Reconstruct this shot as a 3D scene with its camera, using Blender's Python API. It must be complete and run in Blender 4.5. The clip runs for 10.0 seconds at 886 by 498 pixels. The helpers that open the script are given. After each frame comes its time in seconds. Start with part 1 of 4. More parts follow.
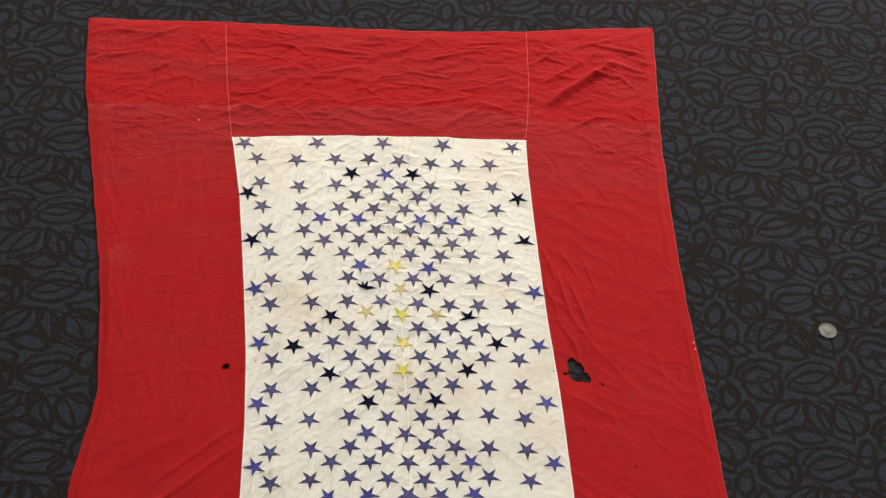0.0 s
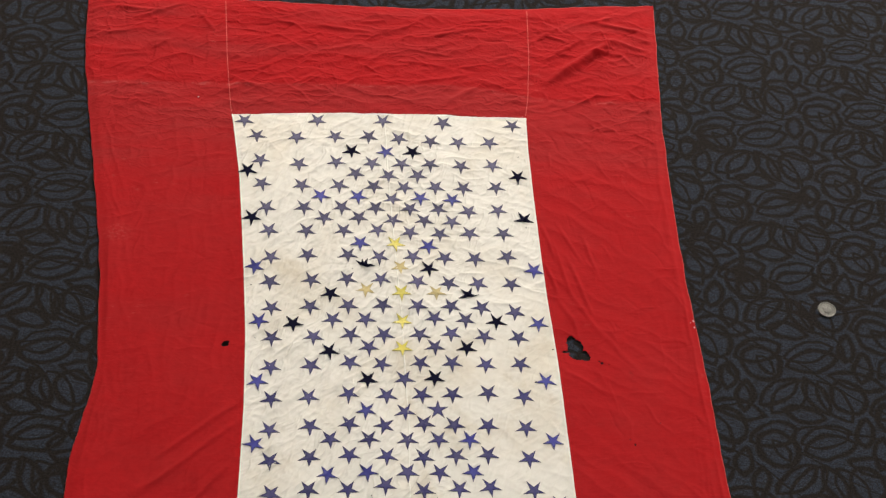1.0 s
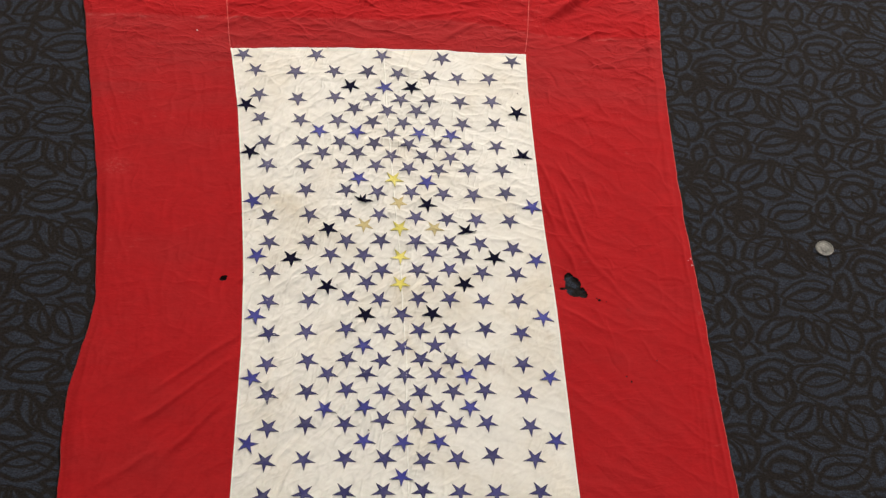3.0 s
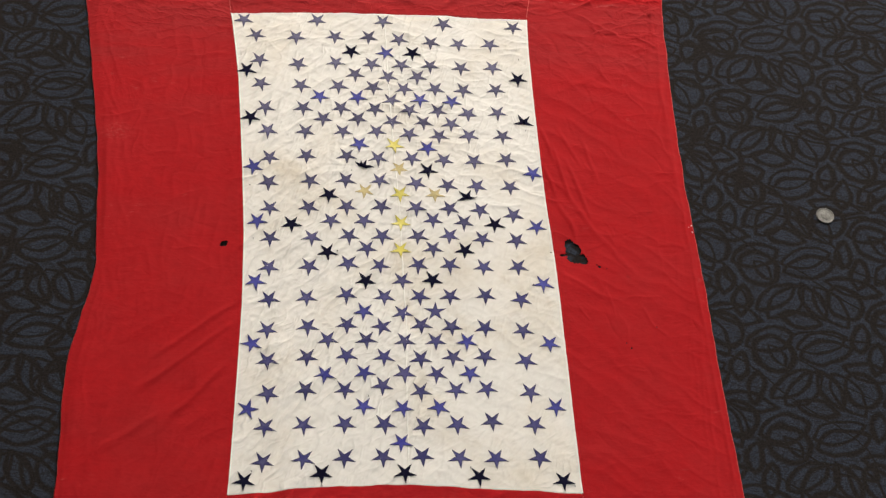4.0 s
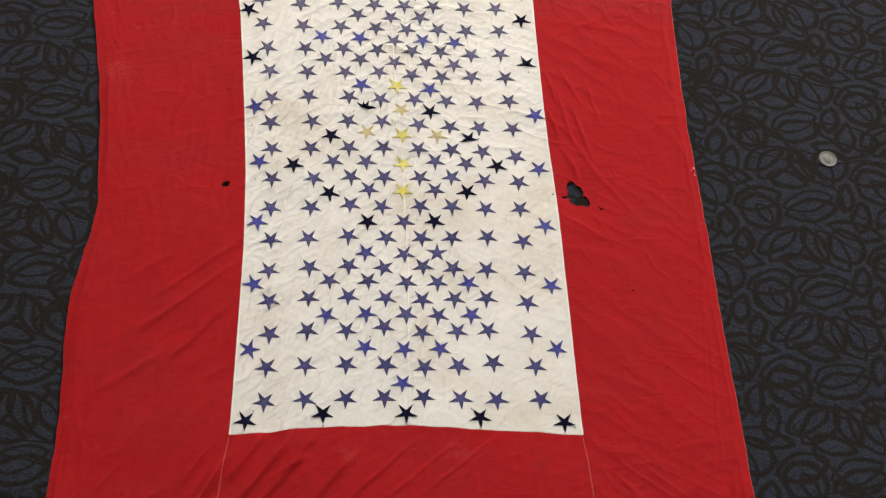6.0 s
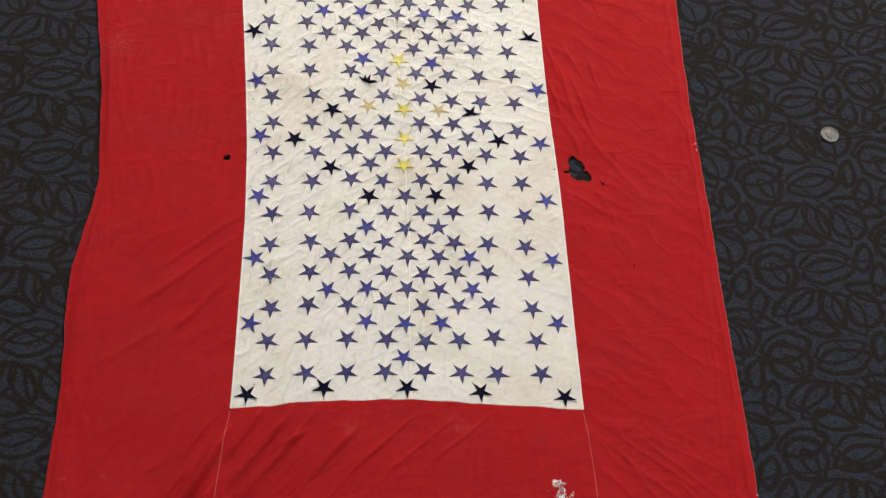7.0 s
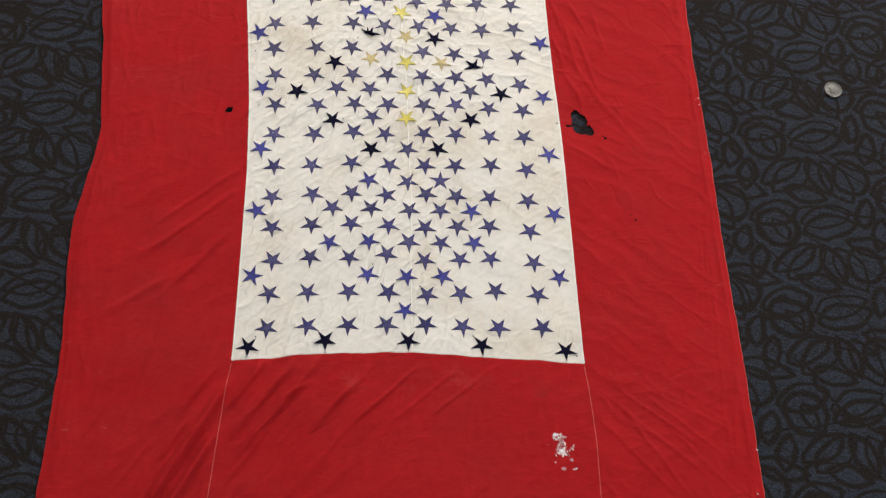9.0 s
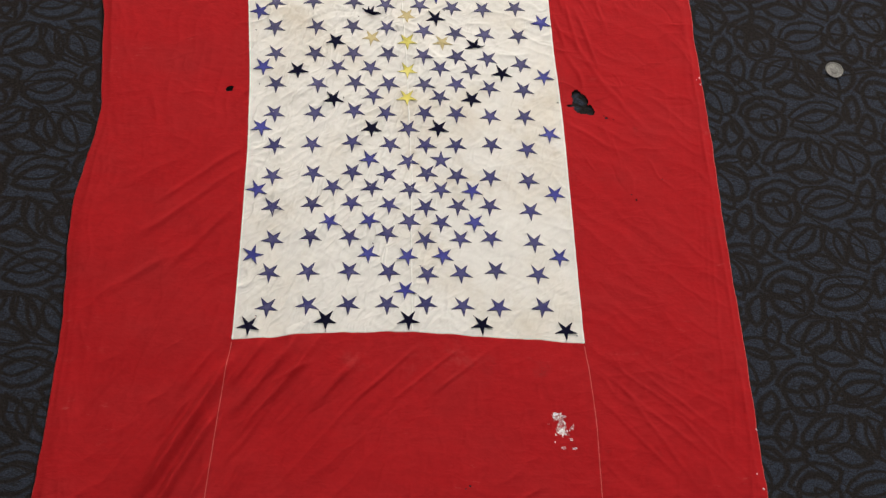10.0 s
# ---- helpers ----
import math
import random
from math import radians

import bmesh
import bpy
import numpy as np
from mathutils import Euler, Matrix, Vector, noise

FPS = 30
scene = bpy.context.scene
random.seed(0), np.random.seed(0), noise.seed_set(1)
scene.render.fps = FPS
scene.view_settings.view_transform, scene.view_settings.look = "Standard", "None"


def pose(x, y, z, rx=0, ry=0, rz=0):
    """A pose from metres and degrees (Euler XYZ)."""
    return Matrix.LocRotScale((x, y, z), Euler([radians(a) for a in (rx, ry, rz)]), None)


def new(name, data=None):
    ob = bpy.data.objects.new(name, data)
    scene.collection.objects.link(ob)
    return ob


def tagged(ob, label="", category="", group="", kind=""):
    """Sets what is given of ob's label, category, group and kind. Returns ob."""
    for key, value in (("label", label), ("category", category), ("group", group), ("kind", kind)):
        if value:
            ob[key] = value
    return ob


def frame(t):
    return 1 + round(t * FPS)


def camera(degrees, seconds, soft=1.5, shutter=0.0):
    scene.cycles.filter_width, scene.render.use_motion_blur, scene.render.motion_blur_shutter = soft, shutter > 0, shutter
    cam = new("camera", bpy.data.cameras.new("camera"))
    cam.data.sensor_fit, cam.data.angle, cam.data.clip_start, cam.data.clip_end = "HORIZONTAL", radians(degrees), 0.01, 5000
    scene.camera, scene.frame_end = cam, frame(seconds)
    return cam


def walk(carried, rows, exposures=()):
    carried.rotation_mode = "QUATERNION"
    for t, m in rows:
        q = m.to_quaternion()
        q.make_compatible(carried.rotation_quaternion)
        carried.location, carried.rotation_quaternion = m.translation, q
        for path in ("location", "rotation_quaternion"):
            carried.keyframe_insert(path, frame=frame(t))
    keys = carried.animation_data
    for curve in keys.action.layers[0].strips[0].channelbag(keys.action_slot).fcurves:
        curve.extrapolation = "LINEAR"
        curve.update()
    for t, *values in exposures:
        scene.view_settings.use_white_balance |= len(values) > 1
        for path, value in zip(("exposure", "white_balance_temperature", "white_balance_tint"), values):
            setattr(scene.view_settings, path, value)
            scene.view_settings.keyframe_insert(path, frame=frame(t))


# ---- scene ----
cam = camera(27.54, 10.0, soft=1.38)
CAMERA_STOPS = -0.05
EYE = (-0.2524, -1.6742, 2.3412)
ROWS = [
    (0, 39.150, -5.243, -3.915),
    (0.5, 38.830, -5.275, -3.877),
    (1, 38.437, -5.357, -3.789),
    (1.5, 37.981, -5.409, -3.745),
    (2, 37.469, -5.488, -3.672),
    (2.5, 36.927, -5.586, -3.571),
    (4, 35.293, -5.741, -3.350),
    (4.5, 34.776, -5.786, -3.261),
    (5, 34.331, -5.819, -3.186),
    (5.5, 33.863, -5.831, -3.132),
    (7, 32.584, -5.913, -2.915),
    (7.5, 32.193, -5.958, -2.815),
    (8, 31.817, -5.968, -2.763),
    (8.5, 31.446, -5.986, -2.701),
    (9, 31.079, -6.029, -2.620),
    (9.5, 30.728, -6.058, -2.560),
    (10, 30.416, -6.086, -2.499),
]
walk(cam, [(t, pose(*EYE, rx, ry, rz)) for t, rx, ry, rz in ROWS], [(0.0, CAMERA_STOPS, 6640, 8), (5.0, CAMERA_STOPS, 6480, 10), (10.0, CAMERA_STOPS, 6320, 10)])

# ---- world and lights ----
ROOM_HALF_X, ROOM_BACK, ROOM_FRONT, CEILING = 3.8, -3.8, 5.8, 3.1
world = bpy.data.worlds.new("world")
world.use_nodes = True
world.node_tree.nodes["Background"].inputs[0].default_value = (0.9, 0.95, 1.0, 1)
world.node_tree.nodes["Background"].inputs[1].default_value = 0.02
scene.world = world
# unseen ceiling lamps, added to rake and fill the flag: x, y, watts
FILL_LAMPS = [(-0.5, 4.6, 146), (2.0, 4.6, 342), (-1.5, 1.6, 2), (1.5, 1.6, 18), (-1.5, -1.9, 3), (1.5, -1.9, 29)]
FILL_LAMP_SIZE = (1.2, 0.6)
for lx, ly, watts in FILL_LAMPS:
    lamp = bpy.data.lights.new("fill_light", "AREA")
    lamp.shape, lamp.size, lamp.size_y = "RECTANGLE", FILL_LAMP_SIZE[0] - 0.08, FILL_LAMP_SIZE[1] - 0.08
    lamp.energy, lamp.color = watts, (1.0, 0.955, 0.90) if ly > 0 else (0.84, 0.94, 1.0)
    new("fill_light", lamp).matrix_world = pose(lx, ly, CEILING - 0.035)


# ---- small helpers ----
def part(name, bm, material, parent, label=""):
    """One mesh object under a thing, smooth shaded."""
    mesh = bpy.data.meshes.new(name)
    bm.to_mesh(mesh)
    bm.free()
    mesh.materials.append(material)
    ob = new(name, mesh)
    ob.parent = parent
    if label:
        ob["label"] = label
    return ob


def smooth(ob):
    ob.data.polygons.foreach_set("use_smooth", [True] * len(ob.data.polygons))
    return ob


def box(bm, x0, x1, y0, y1, z0, z1, bevel=0.0):
    made = bmesh.ops.create_cube(bm, size=1.0, matrix=Matrix.LocRotScale(((x0 + x1) / 2, (y0 + y1) / 2, (z0 + z1) / 2), None, (x1 - x0, y1 - y0, z1 - z0)))
    if bevel:
        edges = list({e for v in made["verts"] for e in v.link_edges})
        bmesh.ops.bevel(bm, geom=edges, offset=bevel, segments=2, affect="EDGES")


class Nodes:
    """Short hand for building a material's node tree."""

    def __init__(self, name, roughness=0.8):
        self.material = bpy.data.materials.new(name)
        self.material.use_nodes = True
        self.tree = self.material.node_tree
        self.shader = self.tree.nodes["Principled BSDF"]
        self.shader.inputs["Roughness"].default_value = roughness
        self.coord = self.tree.nodes.new("ShaderNodeTexCoord")

    def link(self, a, b):
        self.tree.links.new(a, b)

    def node(self, kind):
        return self.tree.nodes.new(kind)

    def put(self, socket, value):
        if isinstance(value, bpy.types.NodeSocket):
            self.link(value, socket)
        else:
            socket.default_value = value

    def math(self, op, a, b=0.0, c=0.0, clamp=False):
        n = self.node("ShaderNodeMath")
        n.operation, n.use_clamp = op, clamp
        for s, v in zip(n.inputs, (a, b, c)):
            self.put(s, v)
        return n.outputs[0]

    def vector(self, op, a, b=(0, 0, 0)):
        n = self.node("ShaderNodeVectorMath")
        n.operation = op
        self.put(n.inputs[0], a)
        self.put(n.inputs[1], b)
        return n.outputs["Value"] if op in ("LENGTH", "DISTANCE", "DOT_PRODUCT") else n.outputs["Vector"]

    def mapped(self, location=(0, 0, 0), turn=0.0, scale=(1, 1, 1), source=None, kind="POINT"):
        """Turned first and then scaled, so that a small first scale stretches the pattern along the direction -turn."""
        turned = self.node("ShaderNodeMapping")
        turned.vector_type = kind
        self.put(turned.inputs["Vector"], source or self.coord.outputs["Object"])
        turned.inputs["Rotation"].default_value = (0, 0, radians(turn))
        n = self.node("ShaderNodeMapping")
        n.vector_type = kind
        self.link(turned.outputs[0], n.inputs["Vector"])
        n.inputs["Location"].default_value, n.inputs["Scale"].default_value = location, scale
        return n.outputs[0]

    def noise(self, scale, detail=3.0, rough=0.55, source=None, distortion=0.0):
        n = self.node("ShaderNodeTexNoise")
        self.put(n.inputs["Vector"], source or self.coord.outputs["Object"])
        n.inputs["Scale"].default_value, n.inputs["Detail"].default_value, n.inputs["Roughness"].default_value = scale, detail, rough
        n.inputs["Distortion"].default_value = distortion
        return n.outputs[0]

    def ramp(self, value, lo, hi, a=0.0, b=1.0):
        n = self.node("ShaderNodeMapRange")
        n.interpolation_type = "SMOOTHSTEP"
        for s, v in zip(n.inputs, (value, lo, hi, a, b)):
            self.put(s, v)
        return n.outputs[0]

    def mix(self, factor, a, b, blend="MIX"):
        n = self.node("ShaderNodeMix")
        n.data_type, n.blend_type = "RGBA", blend
        self.put(n.inputs[0], factor)
        self.put(n.inputs[6], (*a, 1) if isinstance(a, tuple) else a)
        self.put(n.inputs[7], (*b, 1) if isinstance(b, tuple) else b)
        return n.outputs[2]

    def colour(self, value):
        self.put(self.shader.inputs["Base Color"], (*value, 1) if isinstance(value, tuple) else value)
        return self

    def bump(self, height, strength=0.3, distance=0.001):
        n = self.node("ShaderNodeBump")
        n.inputs["Strength"].default_value, n.inputs["Distance"].default_value = strength, distance
        self.link(height, n.inputs["Height"])
        self.link(n.outputs[0], self.shader.inputs["Normal"])
        return self

    def set(self, **values):
        for key, value in values.items():
            self.put(self.shader.inputs[key.replace("_", " ")], value)
        return self


# ---- materials ----
def plaster(name, tint):
    m = Nodes(name, 0.9)
    m.colour(m.mix(m.noise(1.3, 5), tuple(c * 0.93 for c in tint), tint)).bump(m.noise(90, 4), 0.15, 0.002)
    return m.material


def weave(m, crinkles):
    """Relief of woven thread and of small sharp crinkles, which come and go over the cloth."""
    threads = m.noise(1.0, 2, 0.6, m.mapped(scale=(900, 320, 900)))
    threads2 = m.noise(1.0, 2, 0.6, m.mapped(scale=(320, 900, 900)))
    total = m.math("MULTIPLY", m.math("ADD", threads, threads2), 0.035)
    for turn, scale, share in crinkles:
        fold = m.noise(1.0, 2, 0.5, m.mapped(turn=turn, scale=scale), 0.8)
        here = m.ramp(m.noise(8.0 + share, 2, 0.5, m.mapped(location=(share * 7, turn * 0.1, 0))), 0.38, 0.68, 0.12, 1.0)
        total = m.math("MULTIPLY_ADD", m.math("MULTIPLY", m.math("ABSOLUTE", m.math("SUBTRACT", fold, 0.5)), here), share, total)
    return total


def facets(m, total, layers, where=None):
    """Adds the flat facets and sharp edges of crumpled cloth to a relief: layers of turn, scale and share."""
    drift = m.node("ShaderNodeTexNoise")
    m.put(drift.inputs["Vector"], m.coord.outputs["Object"])
    drift.inputs["Scale"].default_value, drift.inputs["Detail"].default_value = 22.0, 2.0
    bend = m.vector("SCALE", m.vector("SUBTRACT", drift.outputs["Color"], (0.5, 0.5, 0.5)))
    bend.node.inputs["Scale"].default_value = 0.045
    place = m.vector("MULTIPLY", m.vector("ADD", m.coord.outputs["Object"], bend), (1, 1, 0))
    for turn, scale, share in layers:
        cell = m.node("ShaderNodeTexVoronoi")
        cell.voronoi_dimensions, cell.feature = "2D", "F1"
        m.put(cell.inputs["Vector"], m.mapped(location=(turn, turn * 0.3, 0), turn=turn, scale=scale, source=place))
        cell.inputs["Scale"].default_value = 1.0
        rim = m.node("ShaderNodeTexVoronoi")
        rim.voronoi_dimensions, rim.feature = "2D", "DISTANCE_TO_EDGE"
        m.link(cell.inputs["Vector"].links[0].from_socket, rim.inputs["Vector"])
        rim.inputs["Scale"].default_value = 1.0
        bulge = m.math("MULTIPLY_ADD", m.ramp(rim.outputs["Distance"], 0.0, 0.16, 0.28, 0.0), 1.0, m.math("MULTIPLY", m.math("POWER", cell.outputs["Distance"], 1.6), 0.55))
        here = m.ramp(m.noise(7.0, 2, 0.5, m.mapped(location=(turn * 0.3, share, 0))), 0.36, 0.66, 0.15, 1.0)
        if where is not None:
            here = m.math("MULTIPLY", here, where)
        total = m.math("MULTIPLY_ADD", m.math("MULTIPLY", bulge, here), share, total)
    return total


def red_cloth():
    m = Nodes("red_cotton", 0.85)
    deep, worn = (0.385, 0.0085, 0.0112), (0.315, 0.0200, 0.0215)
    streak = m.noise(1.0, 4, 0.6, m.mapped(scale=(2.5, 15, 3)))
    cloud = m.noise(7.0, 4, 0.6)
    # faded below an old fold line across the flag
    parts = m.node("ShaderNodeSeparateXYZ")
    m.link(m.coord.outputs["Object"], parts.inputs[0])
    y = m.math("MULTIPLY_ADD", m.noise(9.0, 3), 0.008, m.math("MULTIPLY_ADD", m.ramp(parts.outputs[0], 0.12, 0.34), 0.031, parts.outputs[1]))
    far_end = m.math("MULTIPLY", m.ramp(parts.outputs[1], 0.15, 0.5, 0.12, 0.6), m.ramp(parts.outputs[0], -0.35, 0.0, 1.45, 0.9))
    fade = m.math("MULTIPLY_ADD", m.ramp(streak, 0.42, 0.64), far_end, m.math("MULTIPLY", m.ramp(cloud, 0.42, 0.75), 0.3))
    below = m.math("MULTIPLY", m.ramp(y, 0.540, 0.548, 1.0, 0.0), m.ramp(y, 0.30, 0.52))
    fade = m.math("ADD", fade, m.math("MULTIPLY", below, 0.60), clamp=True)
    # the strip just beyond the fold kept its colour
    kept = m.math("MULTIPLY", m.ramp(y, 0.542, 0.550), m.ramp(y, 0.575, 0.625, 1.0, 0.0))
    fade = m.math("MULTIPLY", fade, m.math("MULTIPLY_ADD", kept, -0.75, 1.0))
    base = m.mix(fade, deep, worn)
    fine = m.noise(1.0, 3, 0.7, m.mapped(scale=(230, 230, 230)))
    base = m.mix(m.ramp(fine, 0.3, 0.75, 0.0, 0.35), base, (0.31, 0.0055, 0.008))
    mottle = m.noise(1.0, 3, 0.65, m.mapped(turn=12, scale=(70, 95, 80)))
    base = m.mix(m.ramp(mottle, 0.35, 0.68, 0.0, 0.30), base, (0.27, 0.0060, 0.0085))
    slub = m.noise(1.0, 2, 0.6, m.mapped(turn=2, scale=(16, 330, 40)))
    base = m.mix(m.ramp(slub, 0.45, 0.7, 0.0, 0.16), base, (0.44, 0.018, 0.020))
    # chalky rubbed marks, mostly along the old fold
    near_fold = m.ramp(m.math("ABSOLUTE", m.math("SUBTRACT", y, 0.540)), 0.0, 0.010, 1.0, 0.0)
    patchy = m.math("MAXIMUM", m.ramp(m.noise(5.5, 2), 0.55, 0.72), m.math("MULTIPLY", near_fold, m.ramp(m.noise(9.0, 2), 0.38, 0.5)))
    spots = m.math("MULTIPLY", m.ramp(m.math("MULTIPLY_ADD", near_fold, 0.09, m.noise(1.0, 4, 0.7, m.mapped(scale=(40, 90, 35)))), 0.58, 0.74), patchy)
    base = m.mix(m.math("MULTIPLY", spots, 0.22), base, (0.60, 0.20, 0.18))
    rub = m.math("MULTIPLY", m.ramp(m.vector("DISTANCE", m.coord.outputs["Object"], (-0.444, 0.20, 0.0)), 0.003, 0.032, 1.0, 0.0), m.ramp(m.noise(170.0, 3, 0.7), 0.42, 0.75))
    base = m.mix(m.math("MULTIPLY", rub, 0.22), base, (0.58, 0.20, 0.18))
    grime = m.math("MULTIPLY", m.ramp(m.noise(30.0, 4, 0.7), 0.60, 0.75), m.ramp(m.noise(4.0, 2), 0.58, 0.7))
    base = m.mix(m.math("MULTIPLY", grime, 0.35), base, (0.16, 0.02, 0.018))
    blot = m.noise(60.0, 4, 0.7)
    for x, y0, reach, share, tint in ((-0.079, -0.494, 0.035, 0.15, (0.52, 0.12, 0.11)), (0.068, -0.493, 0.045, 0.16, (0.52, 0.13, 0.12)), (0.02, -0.505, 0.05, 0.12, (0.52, 0.12, 0.11)), (0.192, -0.511, 0.022, 0.45, (0.15, 0.035, 0.035)), (0.12, -0.50, 0.03, 0.2, (0.20, 0.03, 0.03))):
        here = m.math("MULTIPLY", m.ramp(m.vector("DISTANCE", m.coord.outputs["Object"], (x, y0, 0.004)), 0.0, reach, 1.0, 0.0), m.ramp(blot, 0.40, 0.66))
        base = m.mix(m.math("MULTIPLY", here, share), base, tint)
    relief = weave(m, ((-12, (28, 75, 40), 0.8), (35, (36, 95, 50), 0.5), (-50, (36, 95, 50), 0.55)))
    relief = facets(m, relief, ((-8, (16, 46, 1), 1.5), (-38, (24, 64, 1), 0.9), (30, (30, 75, 1), 0.6)), m.ramp(parts.outputs[1], 0.30, 0.52, 0.18, 0.9))
    relief = facets(m, relief, ((-62, (55, 105, 1), 0.35), (15, (70, 120, 1), 0.22)), m.ramp(parts.outputs[1], -0.1, 0.5, 0.28, 0.9))
    m.colour(base).bump(relief, 0.42, 0.0036)
    m.set(Specular_IOR_Level=0.1)
    return m.material


def white_cloth():
    m = Nodes("white_muslin", 0.9)
    clean, aged = (0.772, 0.738, 0.688), (0.69, 0.625, 0.53)
    cloud = m.noise(6.0, 5, 0.62)
    base = m.mix(m.ramp(cloud, 0.42, 0.72, 0.0, 0.75), clean, aged)
    grime = m.math("MULTIPLY", m.ramp(m.noise(14.0, 5, 0.7), 0.50, 0.72), m.ramp(m.noise(3.2, 3), 0.42, 0.62))
    base = m.mix(m.math("MULTIPLY", grime, 0.4), base, (0.50, 0.41, 0.29))
    specks = m.ramp(m.noise(140.0, 2, 0.5), 0.72, 0.8)
    base = m.mix(m.math("MULTIPLY", specks, 0.12), base, (0.3, 0.24, 0.18))
    spot = m.node("ShaderNodeSeparateXYZ")
    m.link(m.coord.outputs["Object"], spot.inputs[0])
    relief = weave(m, ((-54, (20, 75, 40), 1.0), (-44, (34, 110, 50), 0.7), (25, (40, 100, 50), 0.25)))
    relief = facets(m, relief, ((-58, (11, 50, 1), 1.4), (-48, (22, 80, 1), 0.6)), m.math("MAXIMUM", m.ramp(spot.outputs[0], -0.05, 0.12, 1.0, 0.35), m.ramp(spot.outputs[1], -0.1, 0.2, 0.0, 0.9)))
    m.colour(base).bump(relief, 0.42, 0.0040)
    m.set(Specular_IOR_Level=0.15)
    return m.material


def star_cloth(name, core, rim, spread=0.2, roughness=0.75, gloss=0.3, wear_and_sheen=0.4, sunned=None):
    """Cloth of a star: a rim of its own shade, a worn middle and a little variation from star to star; its lighter
    patches are wear, on royal blue satin also painted-in highlights; sunned: its shade where it has faded most.
    """
    m = Nodes(name, roughness)
    info = m.node("ShaderNodeObjectInfo")
    edge = m.node("ShaderNodeAttribute")
    edge.attribute_name = "rim"
    patch = m.ramp(m.noise(75.0, 4, 0.65, m.vector("ADD", m.coord.outputs["Object"], info.outputs["Location"])), 0.35, 0.7)
    base = core
    if sunned:
        spot = m.node("ShaderNodeSeparateXYZ")
        m.link(info.outputs["Location"], spot.inputs[0])
        base = m.mix(m.ramp(spot.outputs[1], -0.25, 0.40), core, sunned)
    shade = m.math("MULTIPLY_ADD", info.outputs["Random"], 2 * spread, 1 - spread)
    grey = m.node("ShaderNodeCombineColor")
    for k in range(3):
        m.link(shade, grey.inputs[k])
    base = m.mix(1.0, base, grey.outputs[0], "MULTIPLY")
    base = m.mix(m.math("MULTIPLY", patch, wear_and_sheen), base, tuple(min(1.0, c * 1.35 + 0.012) for c in (sunned or core)))
    base = m.mix(edge.outputs["Fac"], base, rim)
    m.colour(base).bump(m.noise(420, 3, 0.7), 0.3, 0.0008)
    m.set(Specular_IOR_Level=gloss)
    return m.material


def plain_cloth(name, tint, roughness=0.85):
    m = Nodes(name, roughness)
    m.colour(m.mix(m.noise(160, 3), tuple(c * 0.75 for c in tint), tint)).bump(m.noise(900, 2), 0.3, 0.0005)
    return m.material


# repeat of the carpet's scrollwork and the pointed ovals in it, in centimetres: middle, direction (degrees), half length, half width, half line width
CARPET_STEPS = ((20.4, 5.0), (-0.2, -16.2))
CARPET_HEART = (69.8, 66.4)
CARPET_OVALS = (
    (-1.7, 2.3, -67, 3.6, 1.6, 0.42), (-4.4, -1.0, -15, 3.3, 1.5, 0.42), (-6.0, 2.4, 42, 4.4, 2.1, 0.30), (3.5, 2.2, -75, 3.2, 2.8, 0.44), (5.4, 5.2, -15, 4.4, 1.6, 0.38),
    (-9.8, -7.3, -50, 3.5, 3.0, 0.48), (-9.2, -7.8, -60, 2.1, 0.95, 0.28), (-7.8, 3.3, 34, 4.0, 1.8, 0.36), (-1.3, -7.1, 12, 4.4, 2.1, 0.38), (7.0, 7.8, 75, 2.9, 1.35, 0.42),
    (1.1, 1.3, -63, 4.3, 2.2, 0.28), (4.8, -4.6, 76, 2.5, 1.35, 0.46), (-10.0, -4.7, 15, 4.1, 2.3, 0.38), (-1.7, -5.3, 16, 4.3, 1.9, 0.26),
)


